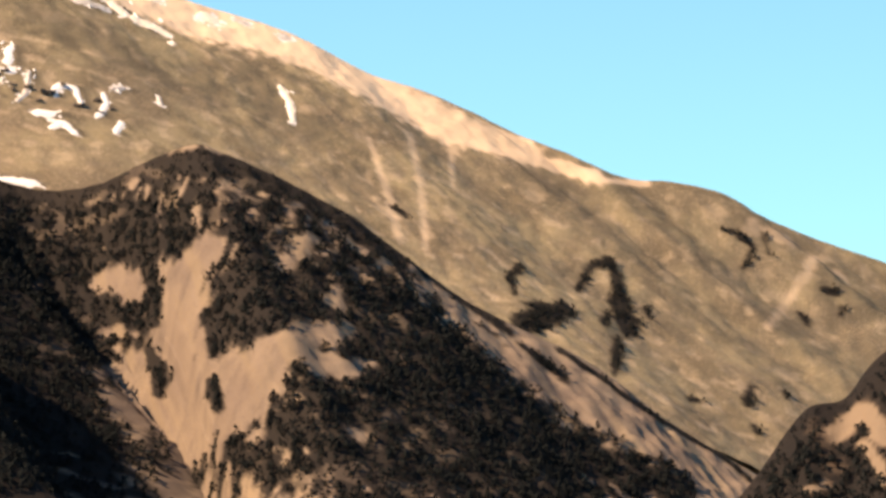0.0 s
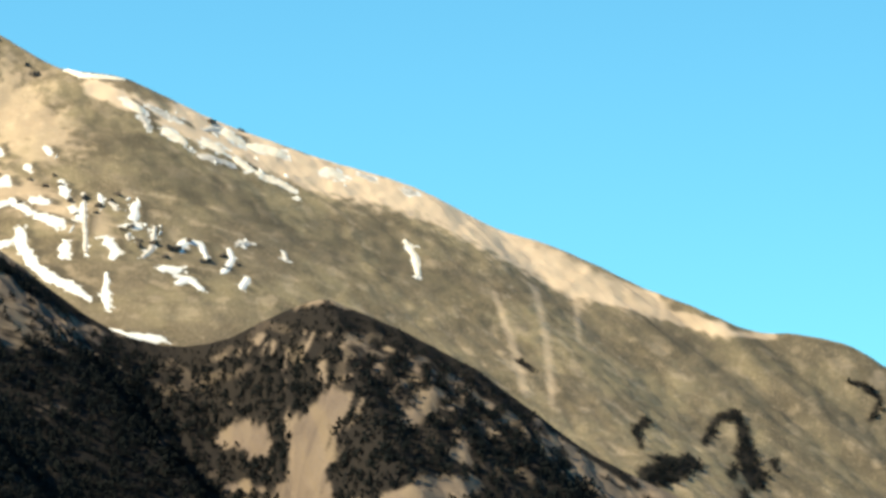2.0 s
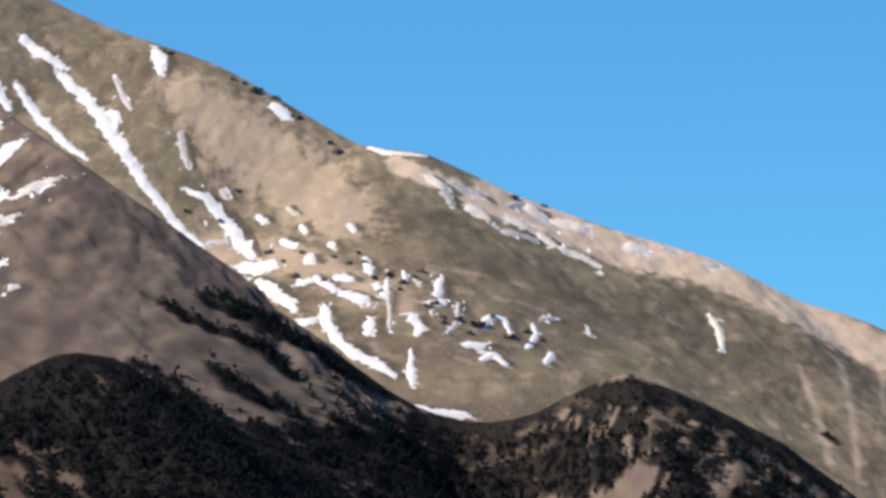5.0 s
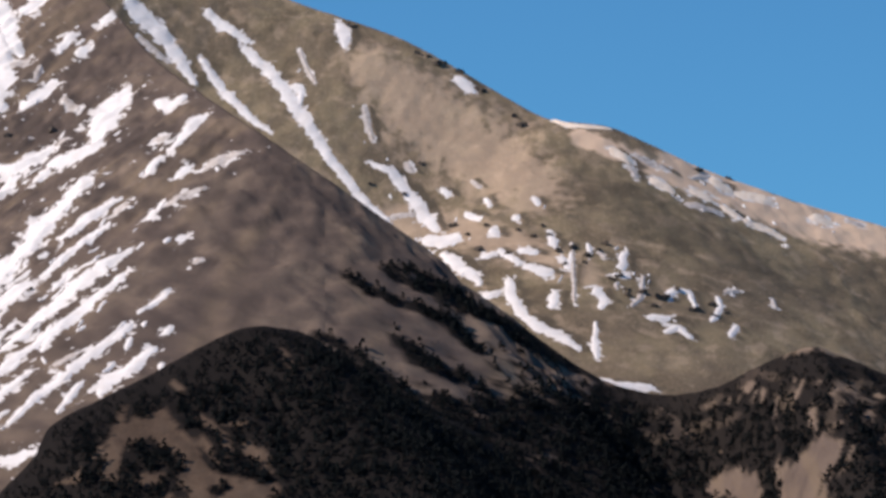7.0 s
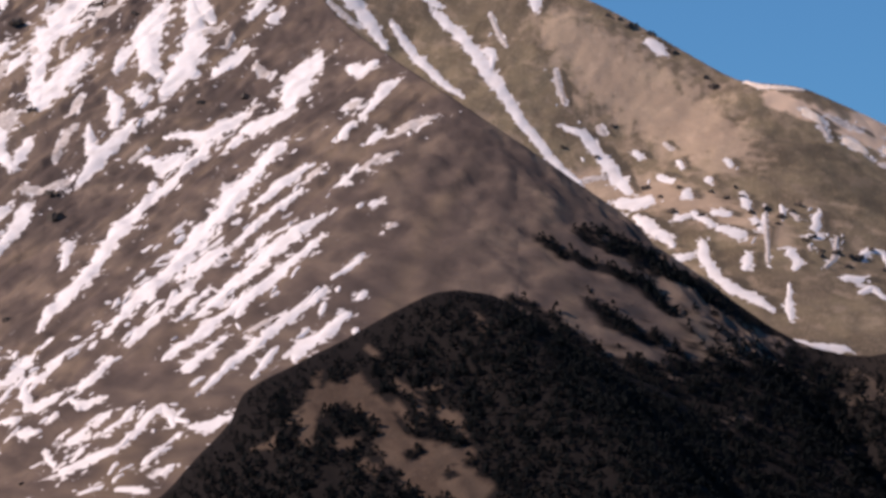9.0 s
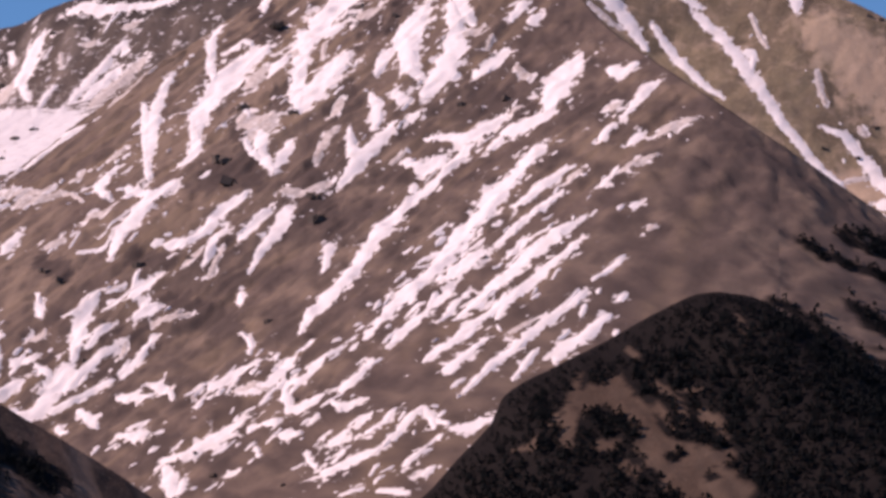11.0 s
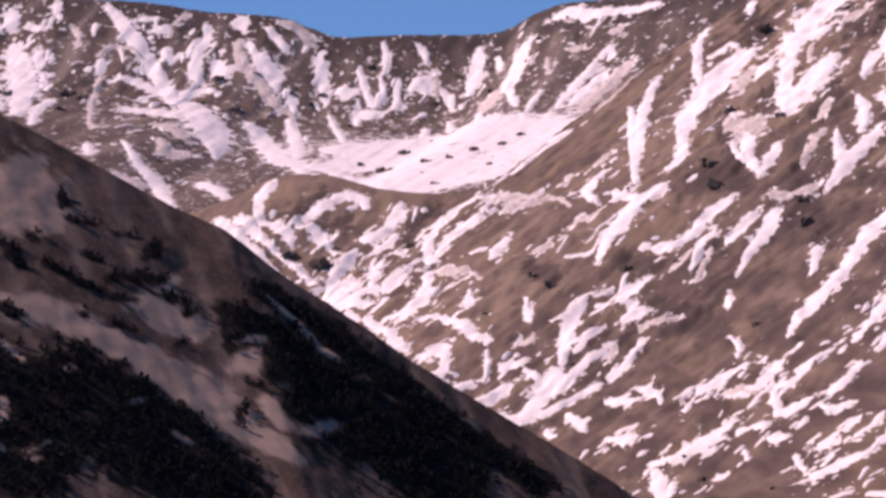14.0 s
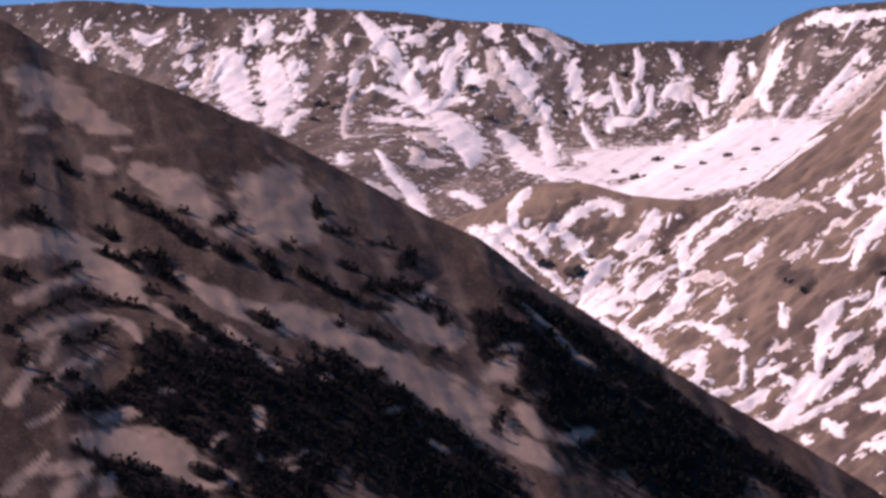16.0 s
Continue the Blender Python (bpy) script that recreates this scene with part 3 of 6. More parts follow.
LIP_ON_FRONT_5 = [
    ((-368, 3279, 10.3), (-382, 3273, 4.4), (-393, 3267, 5.9), (-405, 3265, 7.2)),
    ((-342, 3310, 7.0), (-349, 3295, 6.7), (-356, 3287, 8.2), (-364, 3286, 3.3)),
    ((-350, 3370, 12.2), (-359, 3360, 16.1), (-363, 3355, 4.4)),
    ((-345, 3342, 5.7), (-354, 3339, 9.8), (-360, 3337, 5.1)),
    ((-431, 3401, 2.8), (-427, 3379, 6.5), (-424, 3368, 3.4)),
    ((-361, 3255, 3.0), (-351, 3244, 6.1), (-344, 3244, 5.2)),
    ((-338, 3250, 4.1), (-328, 3235, 6.9), (-320, 3213, 2.3)),
    ((-387, 3258, 2.6), (-376, 3238, 6.4), (-370, 3225, 3.2)),
    ((-349, 3186, 6.6), (-334, 3171, 9.4)),
    ((-399, 3249, 4.0), (-390, 3233, 2.7)),
    ((-301, 3177, 5.9), (-300, 3194, 4.9)),
]
LIP_ON_FRONT_6 = [
    ((-394, 3540, 11.4), (-402, 3534, 15.6), (-401, 3510, 4.4), (-392, 3495, 2.8)),
    ((-346, 3469, 12.1), (-361, 3465, 15.6), (-371, 3447, 19.0), (-379, 3428, 10.7), (-382, 3404, 3.5)),
    ((-363, 3653, 5.0), (-370, 3633, 6.4), (-373, 3598, 10.2), (-372, 3568, 10.4), (-370, 3530, 5.0)),
    ((-383, 3627, 3.3), (-378, 3590, 6.3), (-372, 3538, 4.7), (-365, 3492, 5.3)),
    ((-361, 3467, 5.9), (-373, 3486, 7.6), (-383, 3504, 3.0)),
    ((-291, 3423, 6.2), (-306, 3416, 12.2), (-316, 3403, 9.7), (-331, 3395, 9.4), (-344, 3402, 6.7)),
    ((-304, 3396, 8.8), (-310, 3385, 7.0), (-314, 3365, 5.5)),
]
LIP_ON_FRONT = LIP_ON_FRONT_1 + LIP_ON_FRONT_2 + LIP_ON_FRONT_3 + LIP_ON_FRONT_4 + LIP_ON_FRONT_5 + LIP_ON_FRONT_6
LIP_THIN_ON_FRONT_1 = [
    ((-489, 3478, 3.8), (-503, 3502, 9.2), (-481, 3479, 5.7)),
    ((-326, 3326, 3.0), (-335, 3324, 6.9), (-347, 3327, 3.6)),
    ((-428, 3354, 8.8), (-421, 3349, 7.0), (-421, 3360, 3.2)),
    ((-361, 3315, 4.1), (-363, 3298, 4.4)),
    ((-488, 3587, 5.5), (-466, 3572, 7.9), (-443, 3557, 9.3)),
    ((-466, 3556, 9.2), (-451, 3550, 8.1), (-430, 3547, 3.0), (-414, 3511, 2.6)),
    ((-406, 3482, 10.6), (-392, 3479, 10.2)),
    ((-392, 3567, 10.6), (-399, 3562, 6.9)),
    ((-420, 3564, 8.6), (-425, 3555, 5.9)),
    ((-378, 3374, 3.7), (-369, 3372, 2.7)),
    ((-318, 3381, 6.8), (-327, 3372, 7.0)),
    ((-278, 3179, 7.0), (-263, 3170, 3.1)),
    ((-482, 3484, 2.4), (-470, 3455, 2.3)),
]
LIP_THIN_ON_FRONT_2 = [
    ((-432, 3464, 9.5), (-422, 3464, 7.3)),
]
LIP_THIN_ON_FRONT = LIP_THIN_ON_FRONT_1 + LIP_THIN_ON_FRONT_2
FACE_ON_FRONT_1 = [
    ((-336, 3712, 10.1), (-338, 3668, 7.4), (-335, 3630, 5.6), (-330, 3612, 3.6)),
    ((-302, 3624, 26.3), (-314, 3618, 27.0), (-322, 3604, 26.2), (-331, 3583, 27.9), (-337, 3562, 15.0), (-337, 3536, 7.5), (-334, 3506, 8.4), (-341, 3497, 9.8), (-346, 3502, 3.4)),
    ((-306, 3640, 4.2), (-313, 3651, 5.1), (-319, 3648, 14.3)),
    ((-295, 3627, 13.9), (-300, 3621, 13.2)),
    ((-300, 3685, 5.5), (-302, 3706, 5.9)),
    ((-231, 3638, 21.1), (-241, 3638, 42.2), (-252, 3628, 21.8), (-261, 3613, 27.8), (-265, 3591, 13.2), (-265, 3558, 10.2), (-265, 3531, 12.0), (-261, 3505, 7.7), (-261, 3498, 3.3)),
    ((-238, 3599, 7.9), (-248, 3604, 17.3)),
]
FACE_ON_FRONT_2 = [
    ((-231, 3549, 10.0), (-237, 3542, 25.3), (-245, 3528, 28.3), (-254, 3510, 23.5), (-259, 3499, 6.1)),
    ((-280, 3599, 6.2), (-283, 3584, 14.9), (-287, 3577, 5.4)),
    ((-305, 3550, 4.0), (-298, 3523, 5.2), (-287, 3489, 8.9), (-285, 3468, 8.7), (-281, 3453, 6.1), (-273, 3437, 3.3)),
    ((-298, 3490, 3.6), (-292, 3467, 4.9), (-284, 3457, 2.9)),
    ((-265, 3469, 6.2), (-268, 3455, 10.4), (-272, 3440, 6.2)),
    ((-196, 3528, 6.0), (-202, 3524, 11.3), (-207, 3504, 6.3)),
    ((-210, 3483, 3.5), (-205, 3468, 8.6), (-203, 3452, 8.9), (-205, 3442, 4.3)),
    ((-194, 3475, 6.3), (-187, 3462, 6.9), (-180, 3458, 3.3)),
]
FACE_ON_FRONT_3 = [
    ((-223, 3454, 2.9), (-221, 3440, 5.3), (-218, 3422, 8.8)),
    ((-190, 3445, 4.9), (-196, 3432, 11.2), (-205, 3426, 11.1), (-214, 3417, 12.7), (-221, 3407, 9.9), (-226, 3399, 4.3)),
    ((-176, 3569, 12.5), (-185, 3544, 23.8), (-186, 3515, 14.1), (-182, 3491, 11.0), (-173, 3479, 4.6)),
    ((-158, 3556, 6.9), (-152, 3520, 12.1), (-153, 3496, 17.0), (-158, 3476, 19.4), (-166, 3464, 17.4), (-172, 3456, 6.8)),
    ((-151, 3549, 7.5), (-142, 3525, 7.0), (-138, 3515, 2.8)),
    ((-174, 3439, 8.2), (-181, 3440, 9.4)),
    ((-151, 3464, 6.6), (-148, 3469, 5.0)),
    ((-115, 3475, 10.0), (-123, 3468, 11.2), (-133, 3460, 10.4), (-138, 3467, 2.4)),
]
FACE_ON_FRONT_4 = [
    ((-105, 3519, 9.3), (-113, 3508, 5.9)),
    ((-93, 3501, 10.0), (-100, 3493, 7.1)),
    ((-170, 3415, 2.3), (-150, 3404, 6.6), (-137, 3392, 12.3), (-127, 3395, 17.5), (-116, 3398, 12.7)),
    ((-117, 3362, 12.5), (-123, 3356, 8.1)),
    ((-116, 3377, 4.3), (-106, 3367, 17.0), (-91, 3364, 18.1), (-79, 3361, 5.5)),
    ((-60, 3418, 3.6), (-71, 3423, 24.2), (-77, 3400, 21.4), (-80, 3385, 13.8), (-82, 3362, 4.5)),
    ((-182, 3400, 5.1), (-170, 3383, 6.7), (-160, 3380, 18.0), (-154, 3386, 7.8)),
]
FACE_ON_FRONT_5 = [
    ((-138, 3378, 13.3), (-144, 3374, 17.5), (-152, 3360, 7.0), (-163, 3350, 9.8), (-171, 3346, 10.0), (-180, 3334, 10.8), (-188, 3326, 15.8), (-198, 3302, 12.5), (-204, 3283, 11.7)),
    ((-202, 3286, 13.7), (-214, 3262, 12.9), (-224, 3249, 15.9), (-233, 3243, 9.1), (-237, 3228, 6.1), (-239, 3218, 3.4)),
    ((-174, 3368, 4.9), (-174, 3351, 5.6)),
    ((-87, 3317, 10.4), (-95, 3310, 19.0), (-103, 3296, 12.9), (-112, 3288, 21.8), (-122, 3266, 18.8), (-133, 3257, 20.1), (-143, 3237, 17.7)),
    ((-141, 3237, 19.8), (-153, 3215, 17.5), (-163, 3206, 12.5), (-173, 3196, 15.5), (-180, 3187, 11.9), (-189, 3169, 8.8), (-195, 3162, 4.5)),
]
FACE_ON_FRONT_6 = [
    ((-123, 3206, 13.9), (-131, 3201, 19.9), (-139, 3196, 18.9), (-144, 3194, 9.6)),
    ((-140, 3182, 5.1), (-146, 3171, 11.1), (-153, 3156, 5.1)),
    ((-129, 3166, 6.1), (-139, 3147, 5.9), (-147, 3134, 4.2)),
    ((-70, 3270, 7.7), (-85, 3261, 11.7), (-96, 3253, 11.2), (-102, 3251, 7.8)),
    ((-73, 3240, 9.4), (-88, 3229, 9.7), (-102, 3218, 6.3), (-113, 3209, 5.9)),
    ((-97, 3200, 5.6), (-105, 3191, 5.4)),
    ((-56, 3195, 5.4), (-68, 3187, 9.5), (-83, 3179, 17.6), (-97, 3168, 17.0), (-111, 3156, 17.3), (-124, 3136, 13.1), (-135, 3128, 6.0)),
]
FACE_ON_FRONT_7 = [
    ((-61, 3163, 8.4), (-75, 3149, 9.3), (-89, 3138, 9.4), (-106, 3122, 12.7), (-123, 3112, 9.3), (-137, 3096, 11.6), (-147, 3092, 9.7), (-154, 3086, 4.3)),
    ((-158, 3156, 14.5), (-167, 3148, 10.1), (-174, 3135, 8.2), (-179, 3130, 3.6)),
    ((-136, 3059, 5.3), (-135, 3068, 11.0), (-125, 3074, 7.3), (-115, 3088, 6.0)),
    ((-54, 3107, 5.3), (-67, 3092, 7.7), (-81, 3083, 8.2), (-94, 3070, 9.6), (-108, 3059, 7.7), (-117, 3043, 7.2), (-128, 3031, 3.7)),
    ((-83, 3060, 4.6), (-90, 3050, 5.4), (-97, 3031, 3.6)),
    ((-39, 3078, 5.8), (-49, 3067, 9.5), (-60, 3057, 15.7), (-67, 3052, 15.4), (-72, 3039, 3.4)),
]
FACE_ON_FRONT_8 = [
    ((-28, 3091, 4.8), (-35, 3089, 5.5)),
    ((-32, 3131, 4.5), (-41, 3123, 6.3), (-51, 3114, 2.9)),
    ((-12, 3336, 8.7), (-23, 3320, 8.7), (-33, 3301, 6.5)),
    ((-41, 3297, 8.1), (-46, 3286, 7.4)),
    ((-20, 3270, 6.4), (-28, 3264, 7.7)),
    ((-24, 3375, 7.3), (-36, 3375, 10.8), (-43, 3393, 4.9)),
    ((-41, 3233, 6.3), (-45, 3223, 8.0)),
    ((-27, 3184, 6.2), (-22, 3187, 7.1)),
    ((-260, 3397, 6.3), (-263, 3381, 12.9), (-270, 3369, 9.4), (-277, 3360, 5.9), (-282, 3346, 3.6)),
    ((-274, 3399, 7.2), (-283, 3390, 9.7), (-292, 3379, 6.4)),
    ((-228, 3334, 6.8), (-228, 3306, 5.7), (-230, 3294, 3.8)),
]
FACE_ON_FRONT_9 = [
    ((-352, 3371, 8.5), (-356, 3360, 11.0), (-361, 3351, 4.2)),
    ((-341, 3338, 6.5), (-350, 3337, 6.5), (-357, 3337, 3.9)),
    ((-287, 3326, 4.7), (-284, 3307, 3.7)),
    ((-281, 3262, 3.6), (-272, 3241, 3.9), (-272, 3221, 3.0)),
    ((-264, 3205, 7.6), (-275, 3205, 6.7), (-284, 3205, 8.7), (-289, 3199, 11.5), (-295, 3203, 8.7)),
    ((-244, 3187, 10.6), (-250, 3169, 12.3), (-257, 3164, 7.3), (-275, 3169, 4.1)),
    ((-209, 3163, 5.3), (-225, 3158, 8.3), (-234, 3147, 7.5), (-243, 3158, 9.2)),
    ((-243, 3161, 3.8), (-243, 3140, 5.3), (-237, 3110, 6.7), (-226, 3104, 11.2), (-217, 3107, 7.5)),
    ((-193, 3114, 8.7), (-188, 3125, 7.2)),
]
FACE_ON_FRONT_10 = [
    ((-204, 3103, 10.8), (-195, 3110, 8.0), (-191, 3111, 5.2)),
    ((-211, 3091, 3.1), (-203, 3079, 5.1), (-191, 3077, 6.5)),
    ((-192, 3045, 9.3), (-184, 3049, 7.6)),
    ((-168, 3040, 4.6), (-175, 3033, 6.4), (-185, 3025, 6.8)),
    ((-152, 3027, 8.7), (-161, 3022, 8.1), (-168, 3011, 6.8), (-174, 2999, 3.9)),
    ((-151, 3028, 3.2), (-145, 3015, 4.3), (-143, 3003, 2.9)),
    ((-143, 3012, 3.5), (-134, 2999, 3.5)),
    ((-133, 2994, 7.5), (-119, 2991, 15.3), (-110, 2994, 13.5)),
    ((-206, 3001, 18.0), (-197, 3002, 14.6), (-183, 2999, 10.4), (-175, 2999, 5.0)),
    ((-209, 3036, 5.8), (-204, 3038, 14.3), (-198, 3042, 8.6)),
    ((-222, 3042, 3.4), (-214, 3012, 2.9)),
]
FACE_ON_FRONT_11 = [
    ((-240, 3076, 8.6), (-227, 3065, 4.3)),
    ((-221, 3075, 6.6), (-218, 3081, 4.6)),
    ((-318, 3124, 6.2), (-298, 3111, 13.5), (-288, 3120, 24.5), (-278, 3125, 24.6), (-271, 3125, 14.7)),
    ((-263, 3114, 5.7), (-254, 3106, 3.7), (-244, 3097, 8.8)),
    ((-305, 3058, 6.3), (-310, 3091, 10.1), (-316, 3113, 3.5)),
    ((-300, 3084, 4.9), (-300, 3055, 5.9)),
    ((-272, 3055, 5.2), (-263, 3051, 4.8)),
    ((-256, 3078, 3.8), (-252, 3060, 3.0)),
    ((-197, 2960, 4.9), (-184, 2963, 7.2)),
    ((-175, 2955, 3.5), (-165, 2948, 4.9), (-155, 2938, 5.2)),
    ((-149, 2953, 6.5), (-141, 2957, 5.3)),
    ((-159, 2970, 7.9), (-153, 2976, 8.6), (-144, 2980, 4.4)),
]
FACE_ON_FRONT_12 = [
    ((-358, 3255, 3.6), (-345, 3239, 4.5), (-336, 3236, 5.2)),
    ((-334, 3249, 5.3), (-326, 3234, 4.6)),
    ((-354, 3190, 6.0), (-338, 3177, 4.8)),
    ((-158, 3602, 7.4), (-152, 3564, 12.3), (-148, 3547, 10.3)),
    ((-137, 3571, 19.0), (-131, 3577, 18.9)),
    ((-82, 3523, 10.0), (-76, 3529, 8.4)),
]
FACE_ON_FRONT = FACE_ON_FRONT_1 + FACE_ON_FRONT_2 + FACE_ON_FRONT_3 + FACE_ON_FRONT_4 + FACE_ON_FRONT_5 + FACE_ON_FRONT_6 + FACE_ON_FRONT_7 + FACE_ON_FRONT_8 + FACE_ON_FRONT_9 + FACE_ON_FRONT_10 + FACE_ON_FRONT_11 + FACE_ON_FRONT_12
FACE_THIN_ON_FRONT_1 = [
    ((-125, 3496, 4.4), (-129, 3485, 4.0)),
    ((-249, 3587, 3.5), (-249, 3564, 3.4)),
    ((-90, 3089, 8.9), (-100, 3082, 6.8)),
    ((-37, 3322, 12.2), (-43, 3330, 8.6)),
    ((-9, 3233, 3.1), (-26, 3232, 9.5), (-32, 3228, 8.9)),
    ((14, 3262, 7.5), (-4, 3263, 12.8), (-10, 3261, 4.6)),
    ((-11, 3159, 4.5), (-16, 3156, 6.9)),
    ((-62, 3258, 9.0), (-69, 3248, 6.1)),
    ((-104, 3398, 7.8), (-110, 3396, 4.0)),
    ((-319, 3323, 4.2), (-333, 3322, 5.6), (-342, 3326, 4.7)),
    ((-303, 3377, 4.6), (-307, 3364, 4.6), (-310, 3354, 6.1)),
    ((-303, 3529, 14.0), (-284, 3490, 17.4), (-281, 3509, 7.1)),
    ((-232, 3492, 7.8), (-235, 3476, 7.4)),
]
FACE_THIN_ON_FRONT_2 = [
    ((-244, 3431, 5.3), (-238, 3454, 8.4), (-230, 3459, 4.9)),
    ((-296, 3591, 15.7), (-299, 3578, 12.4)),
    ((-223, 3602, 15.5), (-211, 3606, 10.9)),
    ((-262, 3577, 4.7), (-272, 3600, 6.1)),
    ((-266, 3412, 7.4), (-250, 3404, 3.7), (-234, 3405, 9.7)),
    ((-146, 3509, 10.8), (-134, 3509, 6.6)),
    ((-192, 3404, 4.2), (-181, 3406, 3.8)),
    ((-109, 3453, 5.4), (-97, 3436, 5.0)),
    ((-272, 3172, 7.2), (-253, 3159, 2.1)),
    ((-302, 3194, 2.3), (-307, 3199, 2.7)),
]
FACE_THIN_ON_FRONT = FACE_THIN_ON_FRONT_1 + FACE_THIN_ON_FRONT_2
FARG_ON_FAR_1 = [
    ((19, 4270, 7.4), (38, 4247, 9.7), (52, 4221, 11.4), (63, 4194, 12.4), (75, 4167, 9.4), (90, 4136, 8.3), (106, 4113, 7.7), (119, 4094, 7.2), (137, 4077, 4.2)),
    ((61, 4222, 7.8), (68, 4214, 7.4), (66, 4196, 3.8)),
    ((-13, 4307, 6.3), (4, 4290, 8.7), (24, 4275, 6.2)),
    ((-78, 4304, 16.2), (-58, 4287, 17.6), (-44, 4269, 13.5), (-31, 4245, 10.2), (-21, 4226, 4.5)),
    ((-17, 4257, 6.1), (-5, 4236, 7.5), (7, 4214, 9.0), (23, 4188, 7.4), (42, 4166, 3.2)),
    ((101, 4292, 7.3), (105, 4267, 11.7), (105, 4251, 5.7)),
    ((199, 4223, 9.1), (205, 4215, 12.9), (213, 4206, 5.6)),
]
FARG_ON_FAR_2 = [
    ((276, 4168, 3.8), (289, 4156, 9.4), (306, 4155, 6.6), (325, 4157, 2.8)),
    ((321, 4124, 8.2), (334, 4115, 11.6)),
    ((354, 4100, 12.9), (367, 4093, 13.5)),
    ((387, 4102, 13.5), (398, 4101, 15.2)),
    ((406, 4132, 12.7), (419, 4125, 12.3)),
    ((424, 4126, 10.2), (453, 4130, 10.5)),
    ((410, 4096, 8.8), (423, 4088, 12.0)),
    ((428, 4086, 10.6), (448, 4085, 10.8), (458, 4082, 4.6)),
    ((487, 4123, 10.8), (501, 4125, 12.2)),
    ((544, 4052, 5.3), (550, 4034, 6.3), (549, 4008, 3.9)),
    ((123, 4134, 5.1), (141, 4126, 9.0), (150, 4109, 10.6), (161, 4089, 9.9), (167, 4073, 9.8), (175, 4056, 5.8)),
]
FARG_ON_FAR_3 = [
    ((165, 4049, 10.3), (177, 4038, 20.6), (191, 4035, 10.7)),
    ((176, 4022, 4.6), (188, 3995, 11.0), (201, 3971, 7.7), (205, 3961, 3.8)),
    ((209, 3944, 14.6), (218, 3948, 8.2)),
    ((227, 3963, 6.1), (228, 3937, 8.9), (235, 3912, 7.8), (247, 3895, 10.6), (263, 3878, 11.4), (276, 3862, 6.0)),
    ((285, 3821, 8.2), (302, 3814, 8.8), (329, 3815, 6.0)),
    ((291, 3900, 2.6), (288, 3870, 6.9), (288, 3851, 5.2)),
    ((217, 4034, 7.4), (221, 4026, 7.6)),
    ((237, 4046, 6.3), (239, 4040, 5.5)),
    ((198, 4067, 5.8), (210, 4053, 6.8)),
    ((181, 4104, 7.8), (187, 4097, 5.1)),
    ((215, 4084, 4.4), (218, 4066, 4.7)),
]
FARG_ON_FAR_4 = [
    ((254, 4066, 5.7), (257, 4057, 4.9)),
    ((210, 3997, 12.6), (219, 4001, 7.7)),
    ((222, 4005, 5.5), (231, 3988, 7.6), (238, 3978, 4.7)),
    ((239, 4000, 10.2), (250, 3993, 8.7)),
    ((242, 3975, 10.8), (259, 3962, 10.9)),
    ((263, 4021, 5.6), (265, 4007, 8.5), (267, 3996, 3.8)),
    ((270, 3984, 7.5), (275, 3967, 7.9)),
    ((279, 3991, 4.5), (276, 3973, 5.5)),
    ((261, 3936, 8.1), (258, 3917, 7.2)),
    ((292, 4003, 3.8), (294, 3988, 4.0)),
    ((321, 3995, 5.4), (317, 3968, 8.7)),
    ((294, 3939, 10.2), (300, 3926, 8.1), (296, 3913, 4.5)),
    ((350, 3941, 7.8), (358, 3954, 7.0), (369, 3953, 5.4), (372, 3933, 4.2)),
]
FARG_ON_FAR_5 = [
    ((333, 3908, 8.5), (348, 3911, 10.4)),
    ((344, 3891, 6.3), (355, 3902, 5.2), (364, 3888, 6.3)),
    ((383, 3918, 6.0), (393, 3943, 4.3), (391, 3956, 4.1)),
    ((396, 3901, 6.0), (403, 3919, 5.3)),
    ((309, 3959, 5.1), (322, 3960, 7.5)),
]
FARG_ON_FAR = FARG_ON_FAR_1 + FARG_ON_FAR_2 + FARG_ON_FAR_3 + FARG_ON_FAR_4 + FARG_ON_FAR_5
FARG_THIN_ON_FAR_1 = [
    ((-70, 4270, 5.0), (-60, 4261, 6.0), (-43, 4248, 3.8)),
    ((67, 4257, 4.3), (80, 4217, 3.7)),
    ((280, 4006, 2.7), (278, 3964, 3.6), (276, 3921, 3.5)),
    ((301, 3994, 5.6), (305, 3980, 4.3)),
    ((310, 3949, 3.8), (311, 3941, 3.7)),
    ((334, 3965, 3.5), (329, 3936, 4.2), (320, 3919, 3.6)),
    ((335, 4110, 6.7), (339, 4096, 6.1)),
    ((398, 3964, 5.3), (410, 3972, 5.3)),
    ((437, 3974, 4.2), (438, 3961, 4.2)),
    ((138, 4081, 4.8), (158, 4081, 6.2)),
    ((120, 4191, 4.8), (122, 4174, 6.7), (126, 4156, 3.9)),
    ((152, 4136, 5.7), (158, 4128, 6.1)),
    ((387, 4122, 4.1), (403, 4136, 5.8)),
    ((515, 4132, 5.4), (529, 4130, 6.8)),
]
FARG_THIN_ON_FAR_2 = [
    ((554, 4124, 6.7), (562, 4125, 8.5)),
    ((341, 4124, 5.2), (368, 4121, 7.3)),
    ((379, 4080, 8.7), (407, 4086, 6.2)),
    ((205, 4112, 4.0), (212, 4098, 3.6)),
]
FARG_THIN_ON_FAR = FARG_THIN_ON_FAR_1 + FARG_THIN_ON_FAR_2
